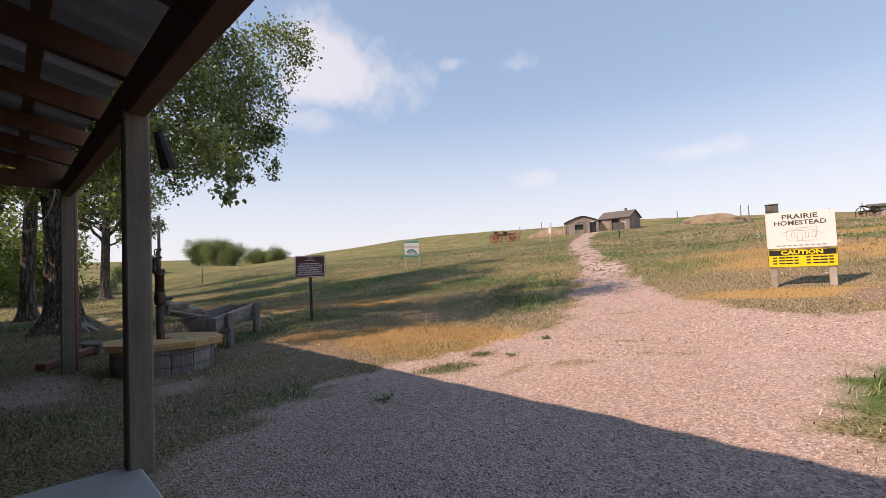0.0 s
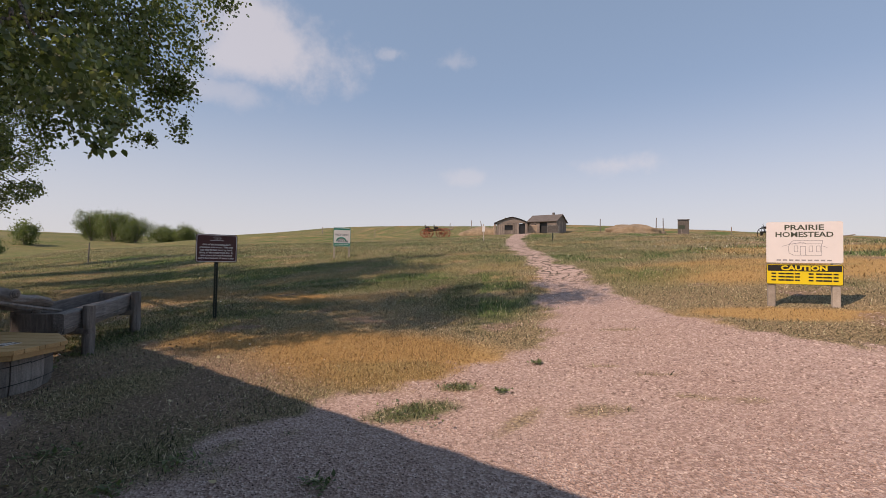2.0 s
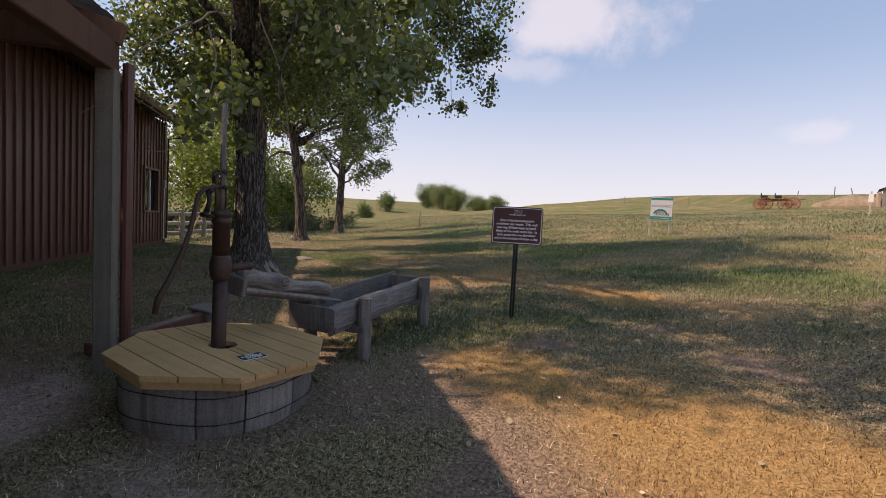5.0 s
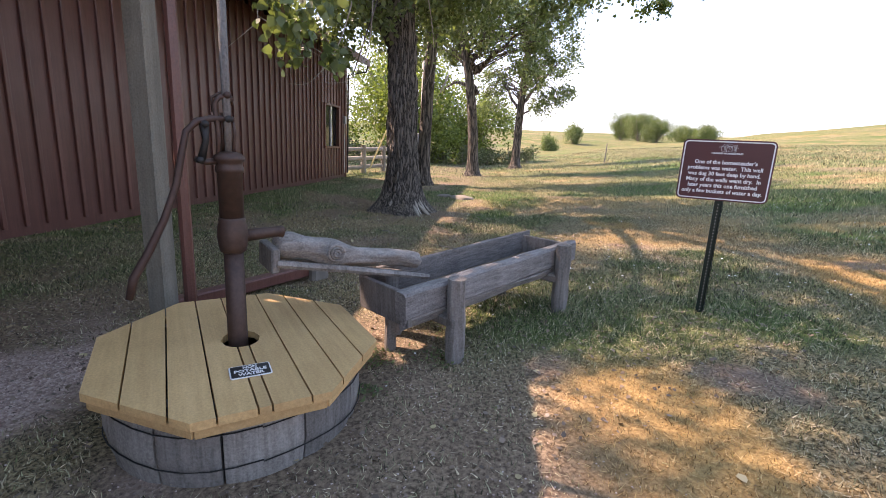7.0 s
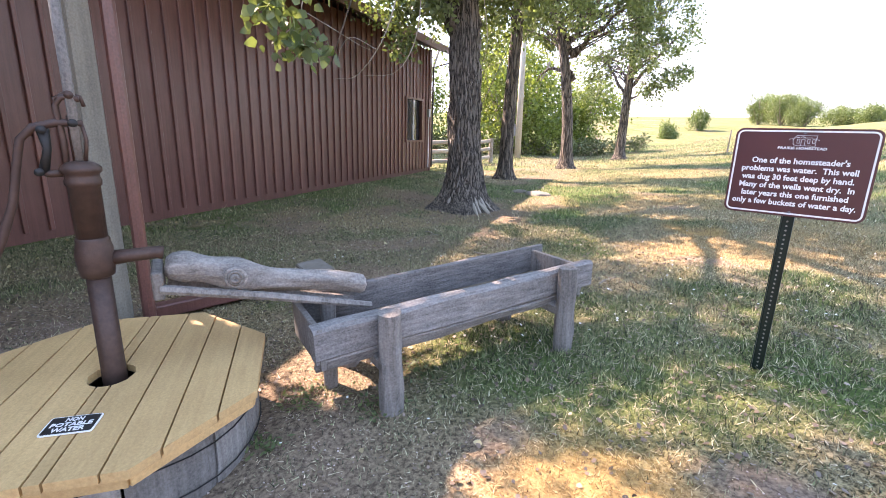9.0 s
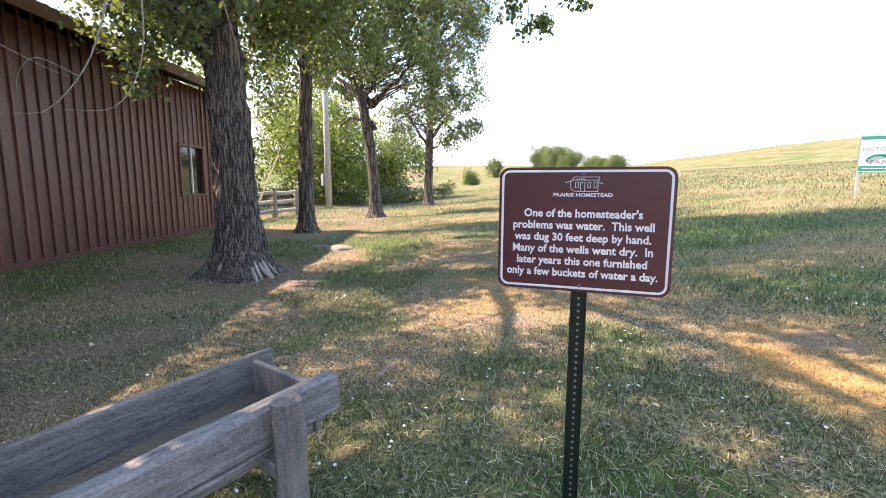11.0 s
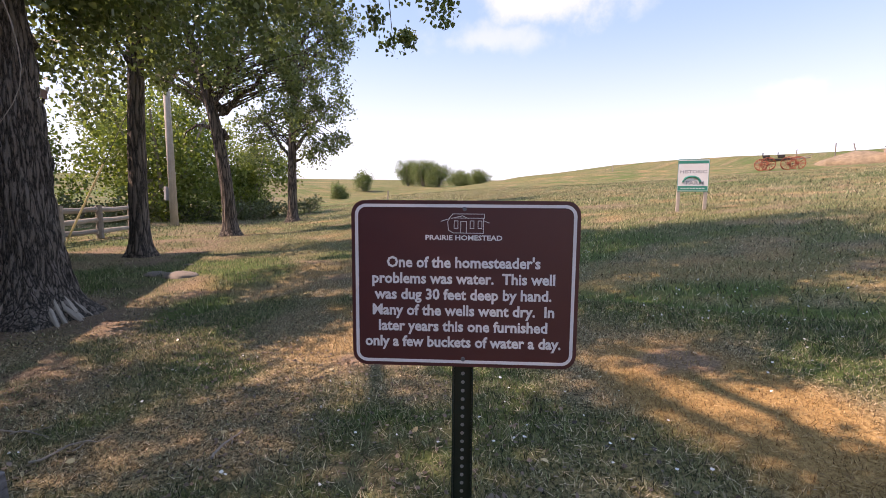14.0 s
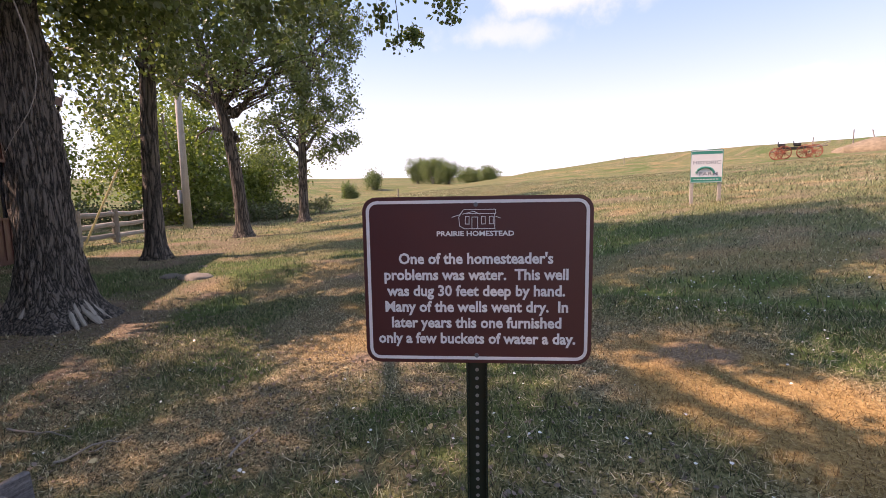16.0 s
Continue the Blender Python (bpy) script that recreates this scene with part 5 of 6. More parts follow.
cabin_lines(ms, 0.05, (0, 0.167), SIGN_WHITE, 0.0014)
for y in (0.206, -0.206):
    part("bolt", tube([(0, y, 0), (0, y, 0.005)], 0.006, 8), METAL_ROOF, ms, "steel bolt")
post_len = 1.437 + 0.2 - float(height(-4.905, 9.374)) + 0.3
pc = -(post_len / 2 - 0.2)
pb = box(0.056, post_len, 0.004, (0, pc, -0.035))
for s in (-1, 1):
    box(0.004, post_len, 0.03, (s * 0.027, pc, -0.019), bm=pb)
post = part("post", pb, POST_GREEN, ms, "dark green perforated steel post")
hole_me = None
for k in range(46):
    y = -0.26 - k * 0.0254
    if y < -post_len + 0.45:
        break
    if hole_me is None:
        hb = tube([(0, 0, -0.0335), (0, 0, -0.0325)], 0.0055, 8)
        ho = part("hole", hb, HOLE_BLACK, post)
        hole_me = ho.data
    else:
        ho = new("hole", hole_me)
        ho.parent = post
    ho.location = (0, y, 0)


def wooden_posts(parent, xs, y_top, y_bot, w, z=-0.05, mat=None):
    for x in xs:
        part("post", box(w, y_top - y_bot, w, (x, (y_top + y_bot) / 2, z - w / 2 + 0.04), bevel=0.008), mat or POLE_WOOD, parent, "squared timber post")


bb = thing("homestead_billboard", plane_at((4.04, 8.92, 1.48), (0.951, -0.309)), "white and yellow homestead notice board on two posts", "sign")
BW = 0.875
gbb = float(height(4.04, 8.92)) - 1.48
part("white_panel", prism(rounded(BW, 0.575, 0.02), -0.005, 0.0), SIGN_WHITE, bb, "white metal panel") .location = (0, 0.155, 0)
part("yellow_panel", prism(rounded(BW, 0.285, 0.02), -0.005, 0.0), SIGN_YELLOW, bb, "yellow metal panel").location = (0, -0.295, 0)
part("border", rim(BW, 0.285, 0.02, 0.006, 0.0, 0.0012), SIGN_SHADE_BLACK, bb).location = (0, -0.295, 0)
part("black_band", prism(rounded(BW - 0.03, 0.085, 0.006), 0.0, 0.0012), SIGN_SHADE_BLACK, bb).location = (0, -0.208, 0)
words("lettering", "PRAIRIE", 0.105, SIGN_OLIVE, bb, (0, 0.36, 0.001), 0.45, 0.002)
words("lettering", "HOMESTEAD", 0.10, SIGN_OLIVE, bb, (0, 0.262, 0.001), 0.66, 0.002)
cabin_lines(bb, 0.2, (0, 0.075), SIGN_GREY, 0.001, 0.005)
words("caution", "CAUTION", 0.088, SIGN_YELLOW, bb, (0, -0.208, 0.0025), 0.53, 0.004)
for r in range(3):
    for x0, n in ((-0.215, 4), (0.215, 4)):
        for k in range(n):
            part("text_bar", box(0.075 + 0.02 * ((k * 7 + r * 3) % 3 - 1), 0.021, 0.001, (x0 - 0.135 + 0.092 * k, -0.285 - 0.046 * r, 0.001)), SIGN_SHADE_BLACK, bb)
for k in range(9):
    part("text_bar", box(0.05, 0.018, 0.001, (-0.29 + 0.072 * k, -0.095, 0.001)), SIGN_GREY, bb)
wooden_posts(bb, (-0.37, 0.37), 0.40, gbb - 0.3, 0.09)

hs = thing("historic_farm_sign", plane_at((-6.86, 22.0, 2.32), (0.926, 0.378)), "white metal sign with green bands on two posts", "sign")
part("panel", prism(rounded(0.74, 0.84, 0.02), -0.005, 0.0), SIGN_WHITE, hs)
part("border", rim(0.74, 0.84, 0.02, 0.012, 0.0, 0.0012), SIGN_GREEN, hs)
part("band", box(0.70, 0.075, 0.002, (0, 0.345, 0.0005)), SIGN_GREEN, hs, "green band")
part("band", box(0.70, 0.12, 0.002, (0, -0.335, 0.0005)), SIGN_GREEN, hs, "green band")
words("lettering", "HISTORIC", 0.12, SIGN_GREY, hs, (0, 0.09, 0.001), 0.62, 0.002)
arch = [(0.2 * math.cos(radians(a)) - 0.03, -0.18 + 0.15 * math.sin(radians(a)), 0.002) for a in range(0, 181, 15)]
part("emblem", tube(arch, 0.03, 6), SIGN_GREEN, hs, "green arch emblem")
words("lettering", "FARM", 0.12, SIGN_GREY, hs, (0.05, -0.2, 0.004), 0.42, 0.002)
for k in range(8):
    part("text_bar", box(0.05, 0.02, 0.001, (-0.26 + 0.074 * k, -0.335, 0.002)), SIGN_WHITE, hs)
wooden_posts(hs, (-0.32, 0.32), 0.36, float(height(-6.86, 22.0)) - 2.32 - 0.3, 0.08, mat=RAIL_WOOD)

g2 = float(height(3.5, 34.3))
s2 = thing("trail_sign", plane_at((4.3, 37.0, g2 + 1.1), (1, 0.05)), "small brown trail sign on a dark post", "sign")
part("panel", prism(rounded(0.86, 0.56, 0.03), -0.006, 0.0), SHINGLE, s2)
part("border", rim(0.82, 0.52, 0.025, 0.012, 0.0, 0.0015), HOLE_BLACK, s2)
part("post", box(0.08, 1.95, 0.05, (0, -0.7, -0.03)), POST_GREEN, s2)
g3 = float(height(-0.9, 43))
s3 = thing("marker_sign", plane_at((-0.9, 43, g3 + 1.1), (1, 0.1)), "small white marker board on a post", "sign")
part("panel", prism(rounded(0.24, 0.5, 0.02), -0.006, 0.0), SIGN_WHITE, s3)
part("post", box(0.08, 1.9, 0.06, (0, -0.55, -0.04)), POLE_WOOD, s3)

# ---- the homestead on the hill ----
random.seed(31)


def board_wall(parent, w, h, at, turn, openings=(), mat=None, board=0.3):
    """A wall of upright boards with door and window openings (x0, x1, z0, z1)."""
    x = -w / 2
    while x < w / 2 - 0.01:
        bw = min(board, w / 2 - x)
        segs = [(0.0, h)]
        for x0, x1, z0, z1 in openings:
            if x + bw > x0 + 0.02 and x < x1 - 0.02:
                segs = [(a, b) for s0, s1 in segs for a, b in ((s0, min(s1, z0)), (max(s0, z1), s1)) if b - a > 0.03]
        for a, b in segs:
            m = pose(*at, 0, 0, turn)
            bm = box(bw - 0.015, 0.05 + random.uniform(0, 0.015), b - a + 0.02, (x + bw / 2, 0, (a + b) / 2))
            bmesh.ops.transform(bm, matrix=m, verts=bm.verts)
            part("wall_board", bm, mat or FAR_WOOD, parent)
        x += bw


def gable_roof(w, d, z, rise, over=0.25, t=0.08):
    bm = bmesh.new()
    for s in (-1, 1):
        pts = [(-w / 2 - over, 0, z + rise), (w / 2 + over, 0, z + rise), (w / 2 + over, s * (d / 2 + over), z - over * rise / (d / 2)), (-w / 2 - over, s * (d / 2 + over), z - over * rise / (d / 2))]
        v0 = [bm.verts.new(p) for p in pts]
        v1 = [bm.verts.new((p[0], p[1], p[2] + t)) for p in pts]
        bm.faces.new(v0)
        bm.faces.new(v1[::-1])
        for i in range(4):
            bm.faces.new((v0[i], v0[(i + 1) % 4], v1[(i + 1) % 4], v1[i]))
    return bm


gs = on_ground(8.3, 73.5, 0.55)
shack = thing("claim_shack", Matrix.Translation(gs) @ pose(0, 0, 0, 0, 0, -30), "old grey board shack with a shingled gable roof", "shack")
board_wall(shack, 4.4, 2.2, (0, -1.9, 0), 0, [(-0.2, 0.7, 0, 2.0), (1.1, 1.7, 0.9, 1.6), (-1.7, -1.1, 0.8, 1.75)])
board_wall(shack, 3.8, 2.2, (2.2, 0, 0), 90)
board_wall(shack, 3.8, 2.2, (-2.2, 0, 0), 90)
board_wall(shack, 4.4, 2.2, (0, 1.9, 0), 0)
part("roof", gable_roof(4.4, 3.8, 2.2, 1.0), SHINGLE, shack, "dark shingled roof")
part("roof_gable", prism([(-1.9, 0), (1.9, 0), (0, 0.98)], -0.04, 0.04), FAR_WOOD, shack).matrix_local = pose(2.2, 0, 2.2, 90, 0, 90)
part("window", box(0.55, 0.04, 0.65, (1.4, -1.88, 1.25)), POLE_WOOD, shack, "pale boarded window")
part("chimney", box(0.3, 0.3, 0.6, (0.9, 0.2, 3.3), bevel=0.02), SHINGLE, shack)
# solid black box paints the shade seen through the door and windows
part("interior", box(4.1, 3.4, 2.0, (0, 0.1, 1.05)), SIGN_SHADE_BLACK, shack, "black box in place of the indoor shade")
gd = on_ground(2.9, 73.0, 0.3)
dug = thing("sod_dugout", Matrix.Translation(gd), "sod dugout house with a low arched front", "dugout")
board_wall(dug, 4.6, 2.1, (0, -1.5, 0), 0, [(1.0, 1.9, 0, 1.95), (-0.9, -0.1, 0.8, 1.6)])
front = [(-2.4, 1.9)] + [(2.4 * k / 6, 1.9 + 0.8 * (1 - abs(k / 6) ** 1.4)) for k in range(-6, 7)] + [(2.4, 1.9)]
arch_ob = part("arched_gable", prism(front, -0.05, 0.05), FAR_WOOD, dug)
arch_ob.matrix_local = pose(0, -1.52, 0, 90, 0, 0)
roof = bmesh.new()
for k in range(12):
    q = [(2.65 * u, 1.9 + 0.92 * (1 - abs(u) ** 1.4)) for u in (k / 6 - 1, (k + 1) / 6 - 1)]
    vs = [roof.verts.new(p) for p in ((q[0][0], -1.8, q[0][1]), (q[1][0], -1.8, q[1][1]), (q[1][0], 3, q[1][1]), (q[0][0], 3, q[0][1]))]
    roof.faces.new(vs)
bmesh.ops.solidify(roof, geom=roof.faces[:], thickness=0.12)
part("sod_roof", roof, SHINGLE, dug, "arched sod roof")
# black box fills the dugout, its colour replacing the shade inside
part("interior", box(4.2, 3.2, 1.8, (0, 0.3, 0.95)), SIGN_SHADE_BLACK, dug, "black box in place of the indoor shade")
part("side_wall", box(0.4, 3.4, 1.7, (-2.5, 0.2, 0.8), bevel=0.1, wobble=0.05), SOIL_PALE, dug, "sod wall")
part("link_wall", box(1.9, 0.4, 1.7, (3.1, -0.6, 0.85), bevel=0.08, wobble=0.05), SOIL_PALE, dug)
bank = on_ground(-1.2, 74.5, 0.3)
bk = bmesh.new()
bmesh.ops.create_icosphere(bk, subdivisions=3, radius=1)
for v in bk.verts:
    v.co = Vector((v.co.x * 4.2, v.co.y * 3, max(-0.2, v.co.z) * 1.5)) * (1 + 0.18 * noise.noise(v.co * 2.3))
mb = from_bm("earth_bank", bk, SOD, smooth=True)
mb.location = bank
tagged(mb, "bare earth bank beside the sod dugout", "earth bank")


def outhouse(at):
    t = thing("outhouse", Matrix.Translation(on_ground(*at, 0.1)) @ pose(0, 0, 0, 0, 0, -20), "narrow dark board outhouse with a flat roof", "outhouse")
    board_wall(t, 1.35, 2.15, (0, -0.65, 0), 0, (), SHINGLE)
    board_wall(t, 1.3, 2.15, (0.67, 0, 0), 90, (), SHINGLE)
    board_wall(t, 1.3, 2.15, (-0.67, 0, 0), 90, (), SHINGLE)
    board_wall(t, 1.35, 2.15, (0, 0.65, 0), 0, (), SHINGLE)
    part("roof", box(1.6, 1.6, 0.08, (0, 0, 2.2), (4, 0, 0)), SHINGLE, t)
    return t


outhouse((27.0, 71.0))
cellar = bmesh.new()
bmesh.ops.create_icosphere(cellar, subdivisions=4, radius=1)
for v in cellar.verts:
    v.co = Vector((v.co.x * 4.2, v.co.y * 4, max(-0.1, v.co.z) * 1.55)) * (1 + 0.25 * noise.noise(v.co * 2.6 + Vector((3, 0, 0))))
cm = from_bm("root_cellar_mound", cellar, SOD, smooth=True)
cm.location = on_ground(20.0, 70.5, 0.25)
tagged(cm, "brown earth mound of an old root cellar", "mound")
for k in range(14):
    rb = bmesh.new()
    bmesh.ops.create_icosphere(rb, subdivisions=2, radius=1)
    for v in rb.verts:
        v.co = Vector((v.co.x * random.uniform(0.9, 1.1), v.co.y, v.co.z * 0.6)) * (1 + 0.25 * noise.noise(v.co * 1.7 + Vector((k, 0, 0))))
    ro = from_bm("boulder", rb, ROCK, smooth=True)
    sc = random.uniform(0.25, 0.6)
    ro.scale = (sc, sc, sc)
    ro.location = on_ground(20.0 + random.uniform(-3, 4), 65.9 + random.uniform(-1.0, 0.6), -0.1)
    tagged(ro, "pale rough boulder before the earth mound", "boulder", "boulders by the mound")


def lean_post(at, h, lean, r=0.07, label="leaning grey fence post on the hilltop", group="hilltop fence posts"):
    t = thing("fence_post", Matrix.Translation(on_ground(*at)), label, "post", group)
    part("stake", tube([(0, 0, -0.3), (lean, 0, h)], [r, r * 0.8], 8, rough=0.05), FAR_WOOD, t)


for x, y, h, l in ((-7.5, 84, 2.0, 0.1), (-3.6, 84, 2.4, 0.0), (-1.4, 82, 2.2, -0.6), (0.8, 82, 2.2, 0.4), (2.0, 84, 2.5, 0.3), (-20, 80, 1.3, 0), (16.2, 74, 2.0, 0.0), (24.3, 74, 2.2, 0.05), (25, 73, 2.2, -0.05), (33, 70, 1.2, 0), (-33, 90, 1.3, 0)):
    lean_post((x, y), h, l)
lean_post((-26.3, 29.7), 1.3, 0.05, 0.045, "thin grey stake standing in the grass", "")
st2 = thing("trail_marker", Matrix.Translation(on_ground(25.6, 68)), "small dark marker board on a thin post", "sign")
part("board", box(0.9, 0.06, 0.5, (0, 0, 1.2)), SIGN_OLIVE, st2)
part("post", box(0.08, 0.06, 1.5, (0, 0.05, 0.5)), FAR_WOOD, st2)


def wheel(r, n, parent, at, turn=0.0, mat=None):
    m = pose(*at, 0, 0, turn)
    bm = tube([(r * math.cos(2 * math.pi * k / 24), 0, r * math.sin(2 * math.pi * k / 24)) for k in range(25)], 0.035, 6)
    bmesh.ops.transform(bm, matrix=m, verts=bm.verts)
    w = part("wheel", bm, mat or RUST_RED, parent, "red spoked wheel")
    for k in range(n):
        a = 2 * math.pi * k / n
        sb = tube([(0, 0, 0), (r * math.cos(a), 0, r * math.sin(a))], 0.022, 5)
        bmesh.ops.transform(sb, matrix=m, verts=sb.verts)
        part("spoke", sb, mat or RUST_RED, w)
    hb = tube([(0, -0.12, 0), (0, 0.12, 0)], 0.09, 8)
    bmesh.ops.transform(hb, matrix=m, verts=hb.verts)
    part("hub", hb, mat or RUST_RED, w)


def wagon(at, turn):
    t = thing("farm_wagon", Matrix.Translation(on_ground(*at)) @ pose(0, 0, 0, 0, 0, turn), "old red-wheeled farm wagon on the hillside", "wagon")
    for x, r in ((-1.5, 0.55), (-0.9, 0.62), (0.75, 0.62), (1.5, 0.62)):
        for y in (-0.7, 0.7):
            wheel(r, 10, t, (x, y, r))
    for x in (-1.2, 1.1):
        part("axle", tube([(x, -0.7, 0.6), (x, 0.7, 0.6)], 0.06, 6), DARK_IRON, t)
    part("reach", tube([(-2.0, 0, 0.75), (2.5, 0, 1.15)], 0.06, 6), FAR_WOOD, t)
    part("bed", box(2.6, 0.9, 0.14, (-0.2, 0, 1.05)), DARK_IRON, t)
    for x in (-1.1, 0.15):
        part("seat", box(0.6, 0.8, 0.28, (x, 0, 1.35), bevel=0.05), DARK_IRON, t)
        part("seat_back", box(0.08, 0.8, 0.35, (x - 0.3, 0, 1.55)), DARK_IRON, t)
    part("pole", tube([(1.2, 0.1, 0.95), (2.7, 0.1, 1.5)], 0.04, 6), FAR_WOOD, t)
    return t


wagon((-8.0, 66.5), 4)
ls = thing("log_shed", Matrix.Translation(on_ground(30.4, 52, 0.8)) @ pose(0, 0, 0, 0, 0, -28), "low shed of upright logs with a pole roof", "shed")
board_wall(ls, 4.6, 2.2, (0, -1.6, 0), 0, (), FAR_WOOD, 0.24)
board_wall(ls, 3.2, 2.2, (-2.3, 0, 0), 90, (), FAR_WOOD, 0.24)
board_wall(ls, 3.2, 2.2, (2.3, 0, 0), 90, (), FAR_WOOD, 0.24)
part("roof", box(5.3, 4.0, 0.25, (0, 0, 2.35), (3, 0, 0), bevel=0.08, wobble=0.05), SHINGLE, ls)


def implement(at, turn, label):
    t = thing("farm_implement", Matrix.Translation(on_ground(*at)) @ pose(0, 0, 0, 0, 0, turn), label, "farm machine", "old farm machines")
    for y in (-0.6, 0.6):
        wheel(0.55, 8, t, (0, y, 0.55), 0, DARK_IRON)
    part("frame", box(1.6, 0.8, 0.12, (0.3, 0, 0.7), bevel=0.02), DARK_IRON, t)
    part("pole", tube([(0.6, 0, 0.7), (2.6, 0, 1.0)], 0.05, 6), FAR_WOOD, t)
    part("seat", box(0.4, 0.4, 0.08, (-0.4, 0, 1.15), (0, 10, 0), bevel=0.03), DARK_IRON, t)
    part("lever", tube([(-0.1, 0.2, 0.7), (-0.3, 0.2, 1.5)], 0.025, 6), DARK_IRON, t)


implement((26.5, 50), 20, "dark rusted farm machine with iron wheels")
implement((37, 58), -30, "dark rusted hay rake on the slope")
implement((34.5, 56), 60, "dark iron plough standing in the grass")

# ---- fence, pole and small things by the trees ----
fence = thing("rail_fence", Matrix.Translation(on_ground(-24.9, 13.05)) @ pose(0, 0, 0, 0, 0, 136), "worn split-rail fence of grey logs", "fence")
for x in (-3.4, -1.1, 1.1, 3.3):
    part("post", tube([(x, 0, -0.3), (x + 0.03, 0, 1.3)], [0.13, 0.11], 10, rough=0.06), RAIL_WOOD, fence)
for x in (-2.25, 0, 2.2):
    for z in (0.28, 0.7, 1.1):
        part("rail", tube([(x - 1.3, 0.06, z + random.uniform(-0.06, 0.06)), (x, 0.08, z), (x + 1.3, 0.05, z + random.uniform(-0.06, 0.06))], [0.105, 0.095, 0.085], 8, rough=0.06), RAIL_WOOD, fence)
pole = thing("utility_pole", Matrix.Translation(on_ground(-33.5, 19.45)), "pale wooden utility pole with a meter box", "pole")
part("shaft", tube([(0, 0, -0.4), (-0.1, 0, 5), (-0.2, 0, 11)], [0.22, 0.19, 0.15], 12), POLE_WOOD, pole, smooth=True)
part("meter_box", box(0.35, 0.25, 0.8, (-0.3, -0.2, 1.9), bevel=0.03), SIGN_GREY, pole)
part("insulator_arm", box(0.12, 2.0, 0.12, (-0.19, 0, 10.2), (0, 0, 60)), POLE_WOOD, pole)
guy = thing("guy_wire", Matrix.Translation(on_ground(-23.2, 12.2)), "yellow plastic guard on a slanting guy wire", "guy wire")
part("guard", tube([(0, 0, 0), (-0.15, 1.25, 2.7)], 0.032, 8), YELLOW_PVC, guy)
part("wire", tube([(-0.15, 1.25, 2.7), (-0.55, 4.63, 10.0)], 0.012, 6), DARK_IRON, guy, "thin steel wire")
for x, y, s in ((-14.3, 12.25, 0.42), (-14.9, 12.0, 0.3), (-15.8, 13.0, 0.14)):
    rb = bmesh.new()
    bmesh.ops.create_icosphere(rb, subdivisions=3, radius=1)
    for v in rb.verts:
        v.co = Vector((v.co.x, v.co.y * 0.8, v.co.z * 0.22)) * (1 + 0.2 * noise.noise(v.co * 2 + Vector((x, 0, 0))))
    ro = from_bm("flat_stone", rb, STONE, smooth=True)
    ro.scale = (s, s, s)
    ro.location = on_ground(x, y, 0.02 * s)
    tagged(ro, "flat grey stone sunk in the grass", "stone", "stones by the trees")
random.seed(77)
for x, y, turn, ln in ((-8.2, 8.8, 20, 0.6), (-7.6, 9.0, 75, 0.4), (-9.4, 8.0, -30, 0.5), (-9.8, 8.4, 10, 0.45), (-6.8, 9.6, 110, 0.3)):
    t = thing("fallen_twig", Matrix.Translation(on_ground(x, y, -0.012)) @ pose(0, 0, 0, 0, 0, turn), "dead grey twig lying on the grass", "twig", "fallen twigs")
    part("stick", tube(bend((-ln / 2, 0, 0), (ln / 2, 0.05, 0.02), 0.01, 6, 0.015), [0.009 - 0.001 * i for i in range(7)], 6), TWIG, t)
    part("branchlet", tube(bend((0, 0, 0.005), (ln * 0.3, ln * 0.25, 0.02), 0.01, 4, 0.01), [0.005 - 0.0008 * i for i in range(5)], 5), TWIG, t)

# bare hanging twigs under the big tree's low branch
dead = thing("dead_branch", Matrix.Translation(Vector((-10.87, 7.31, 4.65))), "bare grey dead twigs hanging from the low branch", "branch")
part("stem", tube(bend((0.2, 0.3, 0.0), (-0.6, 1.4, 0.6), 0.2, 6, 0.04), [0.012, 0.015, 0.018, 0.02, 0.024, 0.03, 0.036], 8), TWIG, dead)


def sweep(pts, r):
    """A thin twig curving smoothly through a few points."""
    p = [Vector(q) * 1.9 for q in pts]
    p = [p[0] * 2 - p[1]] + p + [p[-1] * 2 - p[-2]]
    out = []
    for i in range(1, len(p) - 2):
        for k in range(5):
            u = k / 5
            out.append(0.5 * (2 * p[i] + (p[i + 1] - p[i - 1]) * u + (2 * p[i - 1] - 5 * p[i] + 4 * p[i + 1] - p[i + 2]) * u * u + (3 * p[i] - p[i - 1] - 3 * p[i + 1] + p[i + 2]) * u ** 3))
    out.append(p[-2])
    part("twig", tube(out, [1.0 * r * (1 - 0.8 * i / len(out)) for i in range(len(out))], 6, rough=0.1), TWIG, dead)


sweep([(0.1, 0.15, 0.02), (0.05, -0.2, -0.3), (0.0, -0.38, -0.62), (0.0, -0.41, -0.75), (-0.05, -0.64, -0.97)], 0.016)
sweep([(0.1, 0.3, 0.05), (0.05, 0.4, -0.3), (0.0, 0.27, -0.82), (-0.05, 0.04, -1.15), (-0.1, -0.15, -1.19)], 0.017)
sweep([(0.12, 0.5, 0.1), (0.05, 0.56, -0.4), (0.0, 0.53, -0.83), (-0.05, 0.37, -1.11), (-0.1, 0.1, -1.15)], 0.014)
sweep([(0.0, -0.38, -0.7), (0.05, -0.2, -0.8), (0.05, 0.05, -0.93), (0.0, 0.16, -0.96)], 0.008)
sweep([(0.0, 0.2, -0.95), (-0.1, 0.0, -0.85), (-0.15, -0.1, -0.95), (-0.2, -0.12, -1.1)], 0.007)
sweep([(0.3, 0.7, 0.2), (0.3, 0.95, -0.3), (0.2, 1.1, -0.9), (0.1, 0.95, -1.3)], 0.011)

